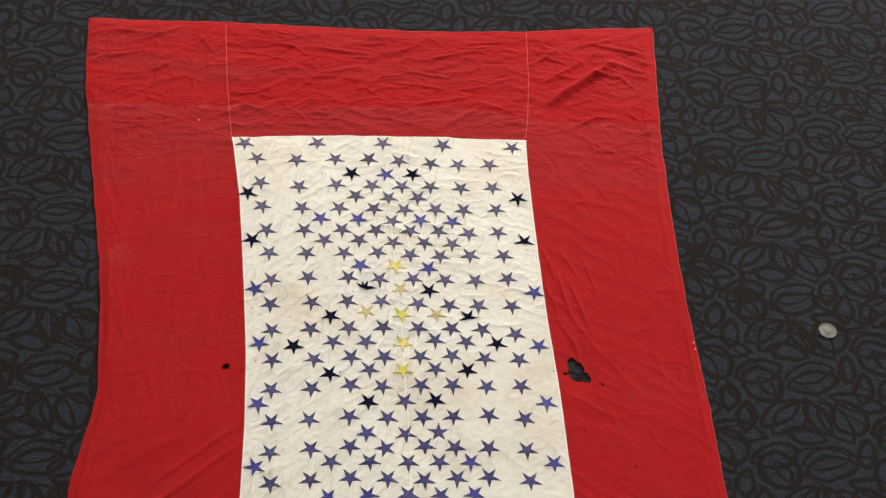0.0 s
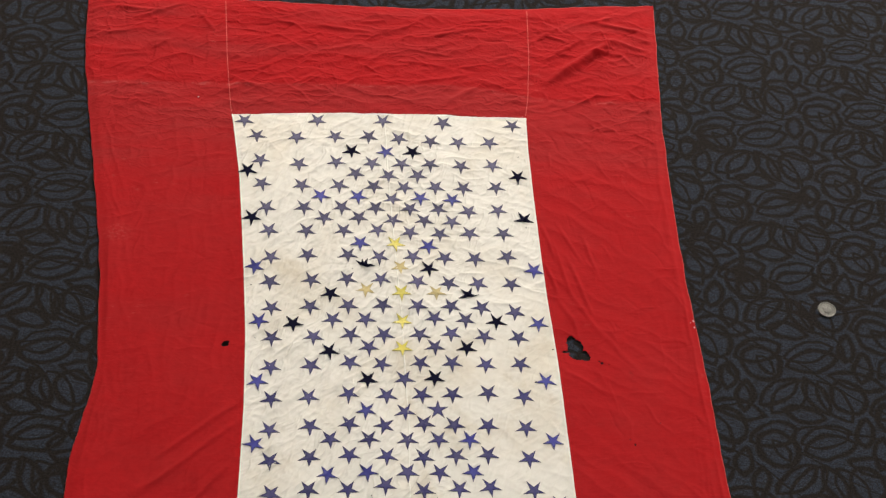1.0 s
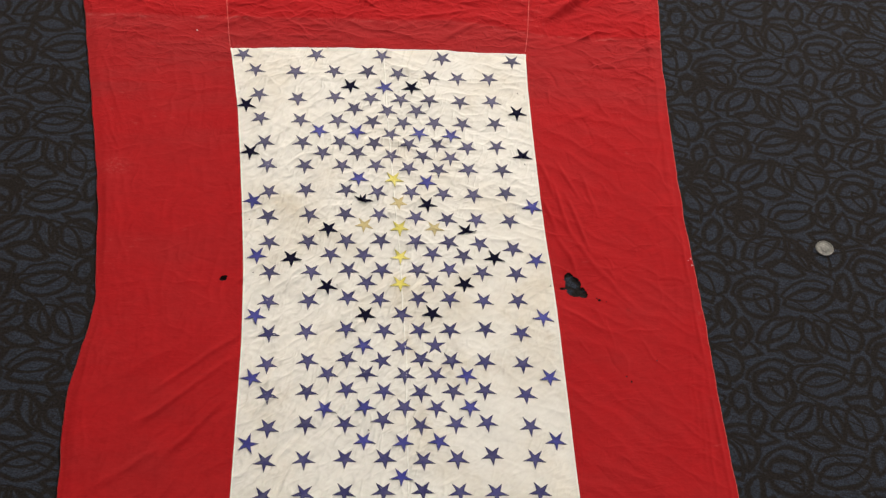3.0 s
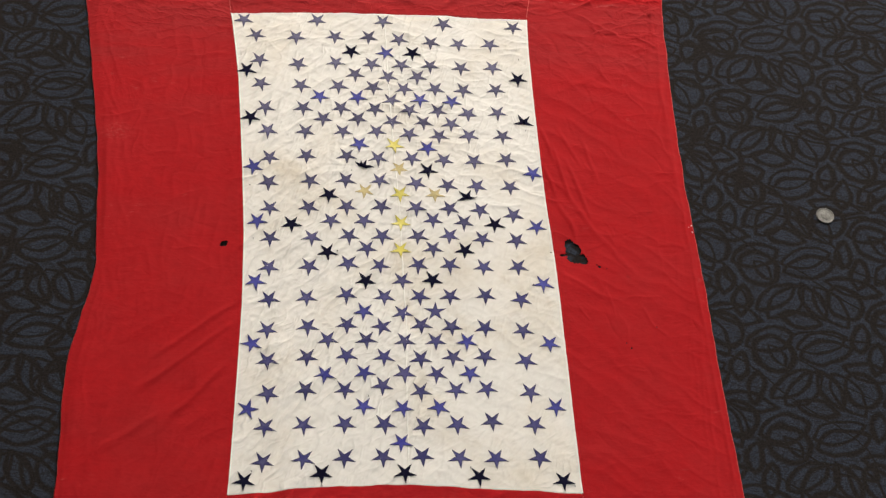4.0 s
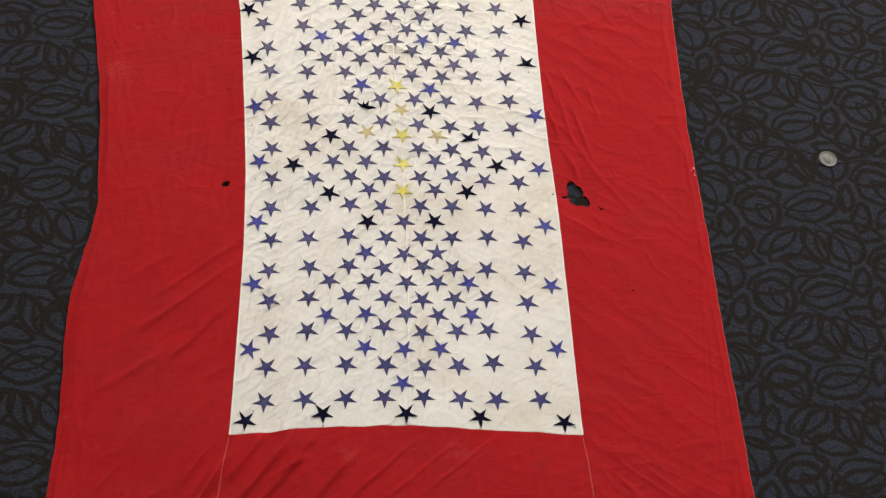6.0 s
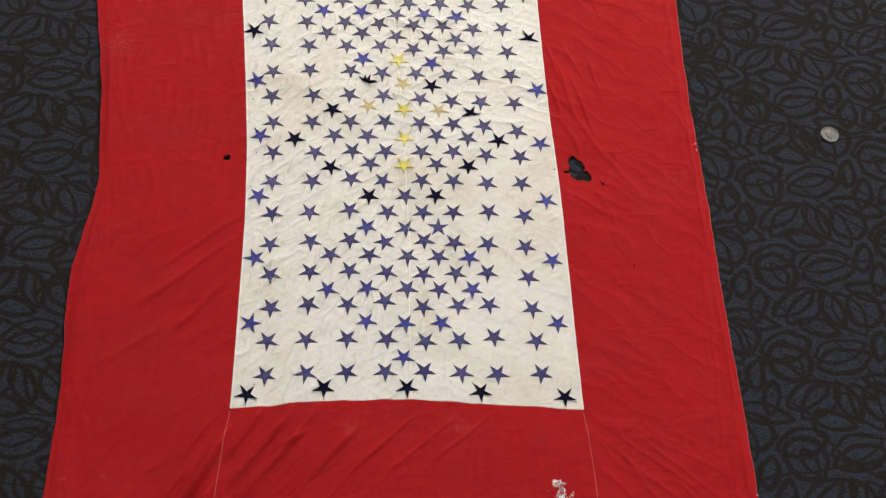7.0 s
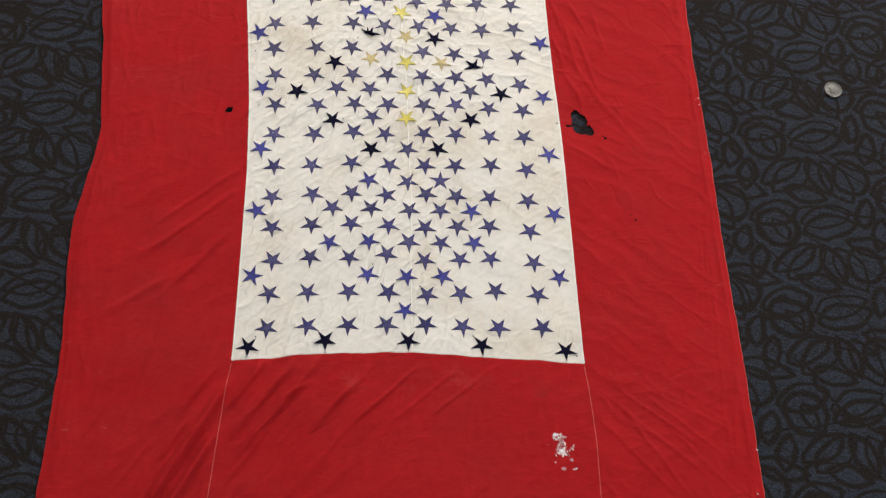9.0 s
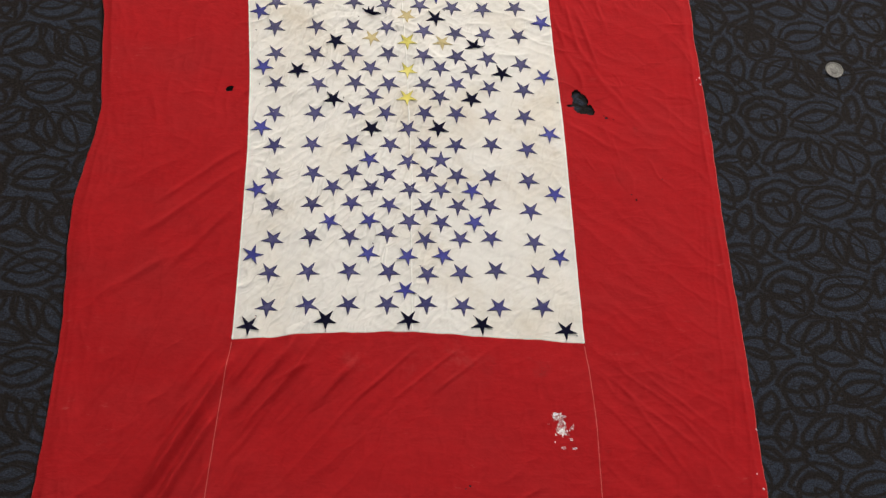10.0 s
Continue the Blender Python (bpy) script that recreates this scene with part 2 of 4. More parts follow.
def carpet_material():
    """Loop pile with brown scrolls over speckled blue-grey leaves."""
    m = Nodes("loop_pile_carpet", 0.95)
    brown, blue = (0.0176, 0.0140, 0.0128), (0.0312, 0.0376, 0.0530)
    drift = m.node("ShaderNodeTexNoise")
    m.put(drift.inputs["Vector"], m.coord.outputs["Object"])
    drift.inputs["Scale"].default_value, drift.inputs["Detail"].default_value = 24.0, 1.0
    bend = m.vector("SCALE", m.vector("SUBTRACT", drift.outputs["Color"], (0.5, 0.5, 0.5)))
    bend.node.inputs["Scale"].default_value = 0.013
    place = m.vector("MULTIPLY", m.vector("ADD", m.coord.outputs["Object"], bend), (1, 1, 0))
    # the place within one repeat, measured from its heart
    (ax, ay), (bx, by) = ((c / 100 for c in way) for way in CARPET_STEPS)
    hx, hy = (c / 100 for c in CARPET_HEART)
    area = ax * by - ay * bx
    rest = m.vector("SUBTRACT", place, (hx, hy, 0))
    u = m.math("SUBTRACT", m.math("FRACT", m.math("ADD", m.vector("DOT_PRODUCT", rest, (by / area, -bx / area, 0)), 0.5)), 0.5)
    v = m.math("SUBTRACT", m.math("FRACT", m.math("ADD", m.vector("DOT_PRODUCT", rest, (-ay / area, ax / area, 0)), 0.5)), 0.5)
    spot = m.node("ShaderNodeCombineXYZ")
    m.put(spot.inputs[0], m.math("MULTIPLY_ADD", u, ax, m.math("MULTIPLY", v, bx)))
    m.put(spot.inputs[1], m.math("MULTIPLY_ADD", u, ay, m.math("MULTIPLY", v, by)))
    swell = m.math("MULTIPLY_ADD", m.noise(38, 1, source=place), 1.3, 0.38)
    lines = None
    for x, y, turn, long, wide, half in CARPET_OVALS:
        x, y, long, wide, half = x / 100, y / 100, long / 100, wide / 100, half / 100
        bow = (long * long + wide * wide) / (2 * wide)
        for i, j in [(i, j) for i in (-1, 0, 1) for j in (-1, 0, 1)]:
            px, py = x + i * ax + j * bx, y + i * ay + j * by
            pu, pv = (px * by - py * bx) / area, (py * ax - px * ay) / area
            if max(abs(pu) - (long + 0.01) / 0.19, abs(pv) - (long + 0.01) / 0.157) > 0.5:
                continue
            local = m.node("ShaderNodeMapping")
            local.vector_type = "TEXTURE"
            # each oval waits for the one before, which keeps the shader small
            m.link(spot.outputs[0] if lines is None else m.vector("ADD", spot.outputs[0], m.math("MULTIPLY", lines, 1e-9)), local.inputs["Vector"])
            local.inputs["Location"].default_value, local.inputs["Rotation"].default_value = (px, py, 0), (0, 0, radians(turn - 90))
            off = m.vector("LENGTH", m.vector("ADD", m.vector("ABSOLUTE", local.outputs[0]), (bow - wide, 0, 0)))
            line = m.math("MULTIPLY", m.math("ABSOLUTE", m.math("SUBTRACT", off, bow)), 1 / half)
            lines = line if lines is None else m.math("MINIMUM", lines, line)
    # a long tendril that wanders between the ovals
    flow = m.noise(8.0, 0, source=m.mapped(location=(2.0, 0, 0), turn=15, scale=(0.7, 1.6, 1), source=place))
    lines = m.math("MINIMUM", lines, m.math("MULTIPLY", m.math("ABSOLUTE", m.math("SUBTRACT", flow, 0.5)), 75.0))
    lines = m.math("DIVIDE", lines, swell)
    fuzz = m.math("MULTIPLY", m.math("SUBTRACT", m.noise(260.0, 3, 0.7), 0.5), 1.4)
    leaf = m.ramp(m.math("ADD", lines, fuzz), 0.50, 1.60)
    # a broken thin line that follows the scrolls at a little distance
    trail = m.ramp(m.math("ABSOLUTE", m.math("SUBTRACT", lines, 2.5)), 0.08, 0.42, 0.62, 1.0)
    leaf = m.math("MULTIPLY", leaf, m.math("MAXIMUM", trail, m.ramp(m.noise(42.0, 2), 0.46, 0.56)))
    # thin hatched veins and soft smudges on the leaves
    for turn, scale, depth, reach in ((12, (16, 95, 28), 0.32, 0.040), (-48, (20, 75, 28), 0.42, 0.030)):
        vein = m.noise(1.0, 1, 0.5, m.mapped(turn=turn, scale=scale, source=place), 1.5)
        leaf = m.math("MULTIPLY", leaf, m.ramp(m.math("ABSOLUTE", m.math("SUBTRACT", vein, 0.5)), 0.0, reach, depth, 1.0))
    leaf = m.math("MULTIPLY", leaf, m.ramp(m.noise(90.0, 3, 0.65), 0.30, 0.62, 0.66, 1.10))
    # yarn specks
    speck = m.noise(400.0, 3, 0.75)
    tone = m.mix(m.ramp(speck, 0.36, 0.66), tuple(c * 0.56 for c in blue), tuple(c * 1.44 for c in blue))
    ground = m.mix(m.ramp(m.noise(270.0, 3, 0.7), 0.36, 0.66), tuple(c * 0.72 for c in brown), tuple(c * 1.28 for c in brown))
    base = m.mix(leaf, ground, tone)
    base = m.mix(m.ramp(m.noise(460.0, 1, 0.5), 0.72, 0.80, 0.0, 0.55), base, (0.13, 0.135, 0.14))
    m.colour(base).bump(m.math("MULTIPLY_ADD", speck, 0.7, m.math("MULTIPLY", leaf, 0.5)), 0.6, 0.002)
    m.set(Specular_IOR_Level=0.08)
    return m.material


RED, WHITE = red_cloth(), white_cloth()
STAR_FADED = star_cloth("faded_indigo_cotton", (0.050, 0.047, 0.165), (0.013, 0.012, 0.040), 0.25, 0.8, 0.15, 0.40, (0.112, 0.103, 0.168))
# strong lighter patches paint satin highlights into the blue
STAR_BRIGHT = star_cloth("royal_blue_satin", (0.026, 0.027, 0.235), (0.012, 0.012, 0.085), 0.2, 0.55, 0.3, 0.55)
STAR_NAVY = star_cloth("navy_felt", (0.0060, 0.0058, 0.0215), (0.0042, 0.004, 0.014), 0.2, 0.9, 0.05, 0.1)
STAR_GOLD = star_cloth("gold_satin", (0.62, 0.525, 0.06), (0.46, 0.38, 0.05), 0.1, 0.4, 0.5, 0.3)
STAR_TAN = star_cloth("faded_gold_cotton", (0.54, 0.43, 0.20), (0.46, 0.36, 0.17), 0.12, 0.7, 0.3, 0.3)
THREAD_PINK, THREAD_WHITE = plain_cloth("pale_red_thread", (0.66, 0.118, 0.098)), plain_cloth("cream_thread", (0.93, 0.90, 0.83))
CARPET = carpet_material()
WALL_PAINT, CEILING_PAINT = plaster("warm_white_paint", (0.72, 0.69, 0.63)), plaster("ceiling_tile_white", (0.80, 0.79, 0.76))


# ---- the room ----
def slab(name, material, *spans, label, category):
    bm = bmesh.new()
    box(bm, *spans)
    ob = part(name, bm, material, None)
    return tagged(ob, label, category, kind="structure")


slab("floor", CARPET, -ROOM_HALF_X, ROOM_HALF_X, ROOM_BACK, ROOM_FRONT, -0.06, 0.0, label="dark blue and brown patterned loop pile carpet floor", category="floor")
# ceiling and walls are unseen, added to close the room and bounce light
slab("ceiling", CEILING_PAINT, -ROOM_HALF_X, ROOM_HALF_X, ROOM_BACK, ROOM_FRONT, CEILING, CEILING + 0.08, label="plain white ceiling, unseen, added to hold the fill lamps", category="ceiling")
slab("wall_north", WALL_PAINT, -ROOM_HALF_X - 0.12, ROOM_HALF_X + 0.12, ROOM_FRONT, ROOM_FRONT + 0.12, -0.06, CEILING + 0.08, label="plain warm white painted wall, unseen, added to bounce light", category="wall")
slab("wall_south", WALL_PAINT, -ROOM_HALF_X - 0.12, ROOM_HALF_X + 0.12, ROOM_BACK - 0.12, ROOM_BACK, -0.06, CEILING + 0.08, label="plain warm white painted wall, unseen, added to bounce light", category="wall")
slab("wall_west", WALL_PAINT, -ROOM_HALF_X - 0.12, -ROOM_HALF_X, ROOM_BACK, ROOM_FRONT, -0.06, CEILING + 0.08, label="plain warm white painted wall, unseen, added to bounce light", category="wall")
slab("wall_east", WALL_PAINT, ROOM_HALF_X, ROOM_HALF_X + 0.12, ROOM_BACK, ROOM_FRONT, -0.06, CEILING + 0.08, label="plain warm white painted wall, unseen, added to bounce light", category="wall")


# housing and glowing diffuser of one added ceiling lamp, out of view
def fill_lamp(x, y):
    w, d, z = FILL_LAMP_SIZE[0] / 2, FILL_LAMP_SIZE[1] / 2, CEILING
    thing = new("ceiling_fill_lamp")
    thing.location = (x, y, z)
    tagged(thing, "unseen white fluorescent panel added to the ceiling as a fill lamp", "ceiling light", "ceiling lights")
    bm = bmesh.new()
    for x0, x1, y0, y1 in ((-w, w, -d, -d + 0.03), (-w, w, d - 0.03, d), (-w, -w + 0.03, -d + 0.03, d - 0.03), (w - 0.03, w, -d + 0.03, d - 0.03)):
        box(bm, x0, x1, y0, y1, -0.02, -0.001)
    part("frame", bm, FILL_LAMP_FRAME, thing)
    bm = bmesh.new()
    box(bm, -w + 0.03, w - 0.03, -d + 0.03, d - 0.03, -0.012, -0.004)
    part("diffuser", bm, FILL_LAMP_GLOW, thing, "glowing milky diffuser of an added lamp")


FILL_LAMP_FRAME = plaster("white_enamel", (0.8, 0.8, 0.8))
glow = Nodes("lit_diffuser", 0.5)
glow.colour((0.85, 0.85, 0.82)).set(Emission_Color=(1, 0.93, 0.83, 1), Emission_Strength=2.0)
FILL_LAMP_GLOW = glow.material
for lx, ly, watts in FILL_LAMPS:
    fill_lamp(lx, ly)


# ---- shape of the flag, metres ----
def curve(*points):
    """A gentle line through a few (s, value) points, both in centimetres; gives metres for metres."""
    s, v = np.array(sorted(points)).T / 100
    fine = np.linspace(s[0] - 0.05, s[-1] + 0.05, 600)
    rough = np.interp(fine, s, v)
    kernel = np.hanning(21)
    rough = np.convolve(np.pad(rough, 10, mode="edge"), kernel / kernel.sum(), "valid")
    return lambda q: np.interp(q, fine, rough)


BOTTOM = -0.757


def ragged(line, seed):
    """The same line with the small waves of an old hem."""
    return lambda q: line(q) + 0.0024 * waves(np.asarray(q) / 0.042, np.asarray(q) * 0 + seed, seed) + 0.0007 * waves(np.asarray(q) / 0.011, np.asarray(q) * 0 + seed, seed + 1)


edge_left = ragged(curve((75.6, -52), (61, -51.9), (46.4, -50.4), (26, -48.1), (12, -46.8), (1, -46.6), (-6, -46.3), (-12.3, -47.2), (-20.9, -49.2), (-27, -49.9), (-43, -49.9), (-52, -50.6), (-61, -51.3), (-71, -52.4), (-76, -52.8)), 31)
edge_right = ragged(curve((75.7, 52.7), (63.5, 51.6), (48, 50.2), (33, 49.5), (20.7, 49.2), (8.7, 49.1), (1, 49.4), (-10, 49.6), (-27, 49.7), (-47, 50.2), (-66, 50.4), (-76, 50.6)), 33)
seam_left = curve((75.1, -27.3), (60, -26.9), (48, -26.2), (45, -25.7), (33, -24.6), (24, -24.2), (12.5, -23.8), (0, -23.5), (-12.7, -23.7), (-19, -24), (-31.7, -24.7), (-40, -25.2), (-46.3, -25.6), (-51, -26.5), (-61.5, -27.9), (-71, -29.1), (-76, -29.6))
seam_right = curve((74, 28.4), (61.5, 27.6), (51, 26.4), (46.5, 25.5), (39.5, 25.2), (28, 25.1), (16, 25.1), (5.5, 25.3), (-4.6, 25.7), (-23.6, 25.8), (-46.4, 25.9), (-50.4, 26.3), (-58.6, 26.7), (-71, 26.5), (-76, 26.4))
edge_top = ragged(curve((-52, 75.6), (-39.5, 75.1), (-27.3, 75.2), (-10.7, 74.3), (8.1, 73.6), (28.4, 74.0), (42.3, 75.3), (52.7, 75.7)), 35)
panel_top = ragged(curve((-26, 46.4), (-20, 46.7), (-12.3, 47.1), (-3.4, 47.1), (8.5, 46.9), (17.5, 46.6), (26, 46.5)), 37)
panel_bottom = ragged(curve((-26, -46.5), (-19.5, -46.0), (-15.8, -45.4), (-8.9, -45.2), (-4.8, -44.9), (0, -44.9), (6.7, -45.4), (15, -45.8), (26, -46.5)), 39)
mid_seam = curve((47, 0.5), (34, 0.5), (15.7, 0.9), (3, 1.3), (-10, 1.3), (-18, 1.4), (-27, 0.9), (-45, 0.5))

table = np.random.RandomState(7).permutation(256)
slopes = np.random.RandomState(8).rand(256) * 2 * np.pi


def waves(x, y, seed=0):
    """Gradient noise, about -0.7 to 0.7, on arrays."""
    x, y = np.asarray(x, float), np.asarray(y, float)
    i, j = np.floor(x).astype(int), np.floor(y).astype(int)
    u, v = x - i, y - j

    def corner(a, b):
        angle = slopes[table[(table[(i + a + 17 * seed) % 256] + j + b) % 256]]
        return np.cos(angle) * (u - a) + np.sin(angle) * (v - b)

    su, sv = u * u * u * (u * (6 * u - 15) + 10), v * v * v * (v * (6 * v - 15) + 10)
    low = corner(0, 0) * (1 - su) + corner(1, 0) * su
    high = corner(0, 1) * (1 - su) + corner(1, 1) * su
    return low * (1 - sv) + high * sv


def creases(x, y, degrees, along, across, seed, sharp=1.6):
    """Ridges that run at that angle, with those lengths in metres; 0 to 1."""
    a = radians(degrees)
    wob = 0.35 * along
    p = x * np.cos(a) + y * np.sin(a)
    q = -x * np.sin(a) + y * np.cos(a) + across * 0.45 * waves(p / wob, (x + y) / wob, seed + 3)
    n = waves(p / along, q / across, seed)
    return np.clip(1 - np.abs(n) * 2.4, 0, 1) ** sharp


def step(v, lo, hi):
    t = np.clip((v - lo) / (hi - lo), 0, 1)
    return t * t * (3 - 2 * t)


# single folds: x0, y0, x1, y1 (cm), height (mm), half width (mm)
FOLDS = [
    # end panel and corners beyond the field
    (29.2, 54.2, 45.0, 66.8, 8.5, 9.0), (30.5, 60.5, 38.0, 66.5, 3.0, 5.0), (40.5, 70.5, 50.5, 68.0, 3.2, 5.0), (43.0, 66.0, 50.0, 63.2, 2.8, 4.6), (31.3, 67.1, 35.6, 65.0, 2.0, 3.4), (37.7, 69.9, 45.0, 72.2, 2.0, 4.2), (39.1, 62.5, 45.1, 62.2, 2.0, 3.4), (44.6, 62.4, 47.1, 59.7, 1.9, 3.4), (45.9, 67.9, 51.0, 65.4, 1.9, 4.2),
    (27.3, 64.4, 34.1, 69.0, 2.0, 5.1), (33.6, 54.6, 39.0, 56.8, 1.4, 4.2),
    (-11.6, 68.7, 0.6, 66.7, 2.7, 4.2), (5.6, 62.9, 12.9, 61.2, 2.2, 3.4), (-5.8, 53.6, -0.4, 60.7, 1.9, 4.2), (4.4, 54.2, 17.1, 56.9, 2.2, 4.2), (10.7, 49.1, 17.6, 54.0, 2.7, 6.8),
    (8.8, 66.0, 19.9, 68.6, 2.3, 4.2), (-2.6, 69.5, 1.8, 70.1, 2.0, 3.4), (-11.0, 62.1, -2.8, 64.0, 1.7, 4.2), (19.6, 60.0, 25.5, 62.2, 1.7, 4.2), (3.2, 60.3, 12.3, 58.4, 1.7, 3.4),
    (-48.6, 72.7, -37.4, 71.3, 1.9, 4.2), (-43.4, 69.3, -34.4, 73.9, 1.9, 4.2), (-51.2, 64.8, -41.3, 67.4, 1.6, 4.2), (-40.1, 62.2, -37.2, 64.1, 1.9, 3.4), (-32.3, 71.7, -29.2, 66.7, 1.4, 4.2), (-47.0, 60.0, -41.1, 60.8, 1.4, 3.4),
    # long diagonal pulls at the near end
    (-39.2, -73.0, -25.0, -48.4, 12.0, 9.0), (-37.0, -74.5, -26.8, -56.4, 10.0, 8.0), (-33.5, -56.0, -28.8, -48.5, 3.5, 5.0), (-35.5, -62.0, -31.2, -55.5, 3.0, 4.5), (-32.5, -74.0, -28.0, -65.0, 4.0, 5.5),
    (-26.4, -54.5, -20.4, -45.9, 4.4, 5.5), (-26.4, -59.4, -15.8, -45.2, 5.6, 6.6), (-26.4, -63.8, -11.6, -44.4, 5.2, 6.4), (-14.2, -57.4, -7.4, -49.0, 3.4, 5.0), (-20.0, -53.4, -14.2, -49.8, 2.6, 4.4), (-27.0, -66.5, -20.0, -57.0, 2.6, 4.5), (-27.5, -73.0, -22.5, -63.0, 2.6, 5.0),
    (-10, -58, 2, -46.5, 2.2, 3.4), (-4, -57, 8, -47, 1.8, 3.4), (2, -56, 12, -47.5, 1.4, 3.4), (-20, -70, -8, -56, 1.7, 4.0), (-47, -60, -41, -50, 1.4, 4), (-44, -70, -36, -58, 1.3, 4),
    (-40, -30, -24, -16, 2.4, 5.1), (-38, -24, -24.5, -13, 2.1, 5.1), (-46, -40, -34, -32, 1.7, 6.8), (-36, -36, -25, -23, 2.1, 5.1),
    (27, -50, 44, -66, 0.9, 3.6), (30, -52, 41, -70, 0.8, 3.6), (34, -50, 48, -58, 0.7, 4.2), (29, -49, 42, -60, 0.8, 3.0), (33, -50, 46, -62, 0.7, 3.0), (37, -56, 47, -68, 0.7, 3.0), (28, -56, 38, -68, 0.7, 3.0),
    # along the outer hems
    (47.9, 14, 48.5, -24, 1.9, 3.0), (48.7, -22, 49.1, -50, 2.0, 3.0), (48.9, -46, 49.3, -74, 1.8, 3.2), (47.6, 34, 47.9, 8, 1.1, 3.2), (48.4, 60, 47.6, 38, 1.0, 4),
    (-45.2, -7, -48.2, -25, 1.4, 3.5), (-48.9, -28, -49.3, -47, 1.1, 3.0), (-48.6, -40, -50.4, -62, 0.9, 3.0), (-45.8, 20, -45.2, -4, 1.1, 4),
    # side panel by the torn hole
    (27.3, 19.0, 29.8, 6.2, 1.8, 3.4), (29.6, 15.7, 32.6, 3.0, 1.6, 3.4), (25.6, 14.0, 27.1, 8.1, 1.6, 3.4), (32.7, 20.1, 34.5, 10.5, 1.2, 3.4), (28.6, 22.5, 32.0, 14.0, 1.2, 3.4), (25.7, 22.4, 27.8, 14.0, 1.4, 3.4), (29.0, 3.6, 30.7, -5.4, 1.2, 3.4),
    (28, 33, 46, 30, 0.6, 5.1), (26, 28, 44, 38, 0.5, 5.1), (28, 44, 46, 41, 1.0, 6.0), (27, 12, 34, -1, 1.0, 4.2), (27, 7, 30, 0, 1.2, 4.2), (26.5, -7, 33, -12, 1.2, 4.2), (31, 3, 40, -9, 0.9, 5.1),
]


RELIEF = 1.25


def crease_lines():
    """Sharp small creases strewn over the cloth: start, direction, length, height, the two half widths and the bow."""
    rng = random.Random(21)
    # x0, x1, y0, y1 (cm), how many, main angles, spread, lengths (cm), heights (mm)
    fields = (
        (-26, 27, 49, 74, 230, (4, 12, 30, -10), 15, (2, 12), (0.5, 1.9)),
        (-51, -27, 48, 74, 110, (10, 35, 70), 20, (2, 9), (0.45, 1.6)),
        (28, 51, 40, 74, 140, (-12, 25, 38, -40), 18, (2, 10), (0.5, 2.1)),
        (27, 49, -20, 42, 120, (-15, -62, -70, 8), 16, (2, 10), (0.25, 1.0)),
        (27, 50, -75, -20, 90, (-38, -55, 15), 16, (3, 12), (0.15, 0.6)),
        (-49, -26, -12, 48, 110, (15, 40, 75, -20), 18, (2, 9), (0.25, 0.9)),
        (-50, -26, -75, -12, 70, (38, 55, 62, 75), 10, (5, 18), (0.2, 0.8)),
        (-26, 0, -75, -48, 50, (52, 58, 45), 7, (5, 16), (0.4, 1.4)),
        (0, 26, -75, -48, 40, (60, 80, 10), 18, (2, 8), (0.2, 0.6)),
        (-24, 5, -45, 30, 380, (42, 50, 58, 64), 11, (2, 13), (0.35, 1.25)),
        (4, 25, -45, 30, 110, (42, 50, 20, -12), 14, (2, 10), (0.2, 0.7)),
        (-24, 25, -20, 46, 150, (-15, 20, 80, -40), 22, (1.5, 6), (0.25, 0.9)),
        (0, 25, 5, 46, 110, (-18, -8, 6), 12, (3, 11), (0.4, 1.2)),
        (-24, 0, 10, 46, 110, (25, 40, 8), 16, (2, 9), (0.35, 1.1)),
    )
    made = []
    for x0, x1, y0, y1, count, angles, spread, lengths, heights in fields:
        for _ in range(count):
            a = radians(rng.choice(angles) + rng.gauss(0, spread))
            w = rng.uniform(0.0009, 0.0026)
            made.append((rng.uniform(x0, x1) / 100, rng.uniform(y0, y1) / 100, math.cos(a), math.sin(a), rng.uniform(*lengths) / 100,
                         rng.uniform(*heights) / 1000 * rng.choice((1, 1, -0.7)), w, w * rng.uniform(1.3, 3.2), rng.uniform(-0.12, 0.12)))
    return made


CREASES = crease_lines()


def crumple(x, y):
    """The height that the sharp creases add."""
    shape = np.shape(x)
    x, y = np.ravel(x), np.ravel(y)
    z = np.zeros(len(x))
    order = np.argsort(y)
    ys = y[order]
    x_low, x_high = x.min(), x.max()
    for cx, cy, dx, dy, long, tall, w1, w2, bow in CREASES:
        reach = long / 2 + 0.02
        if not (x_low - reach < cx < x_high + reach and ys[0] - reach < cy < ys[-1] + reach):
            continue
        lo, hi = np.searchsorted(ys, (cy - reach, cy + reach))
        pick = order[lo:hi]
        pick = pick[np.abs(x[pick] - cx) < reach]
        if len(pick):
            px, py = x[pick] - cx, y[pick] - cy
            s = px * dx + py * dy
            q = -px * dy + py * dx + bow * (s * s / long - long / 8) * 4 + 0.0016 * np.sin(s * 130 + cx * 900)
            fall = np.where(q > 0, np.exp(-q / w1), np.exp(q / w2))
            z[pick] += tall * fall * np.clip(1 - (2 * s / long) ** 2, 0, 1)
    return z.reshape(shape)


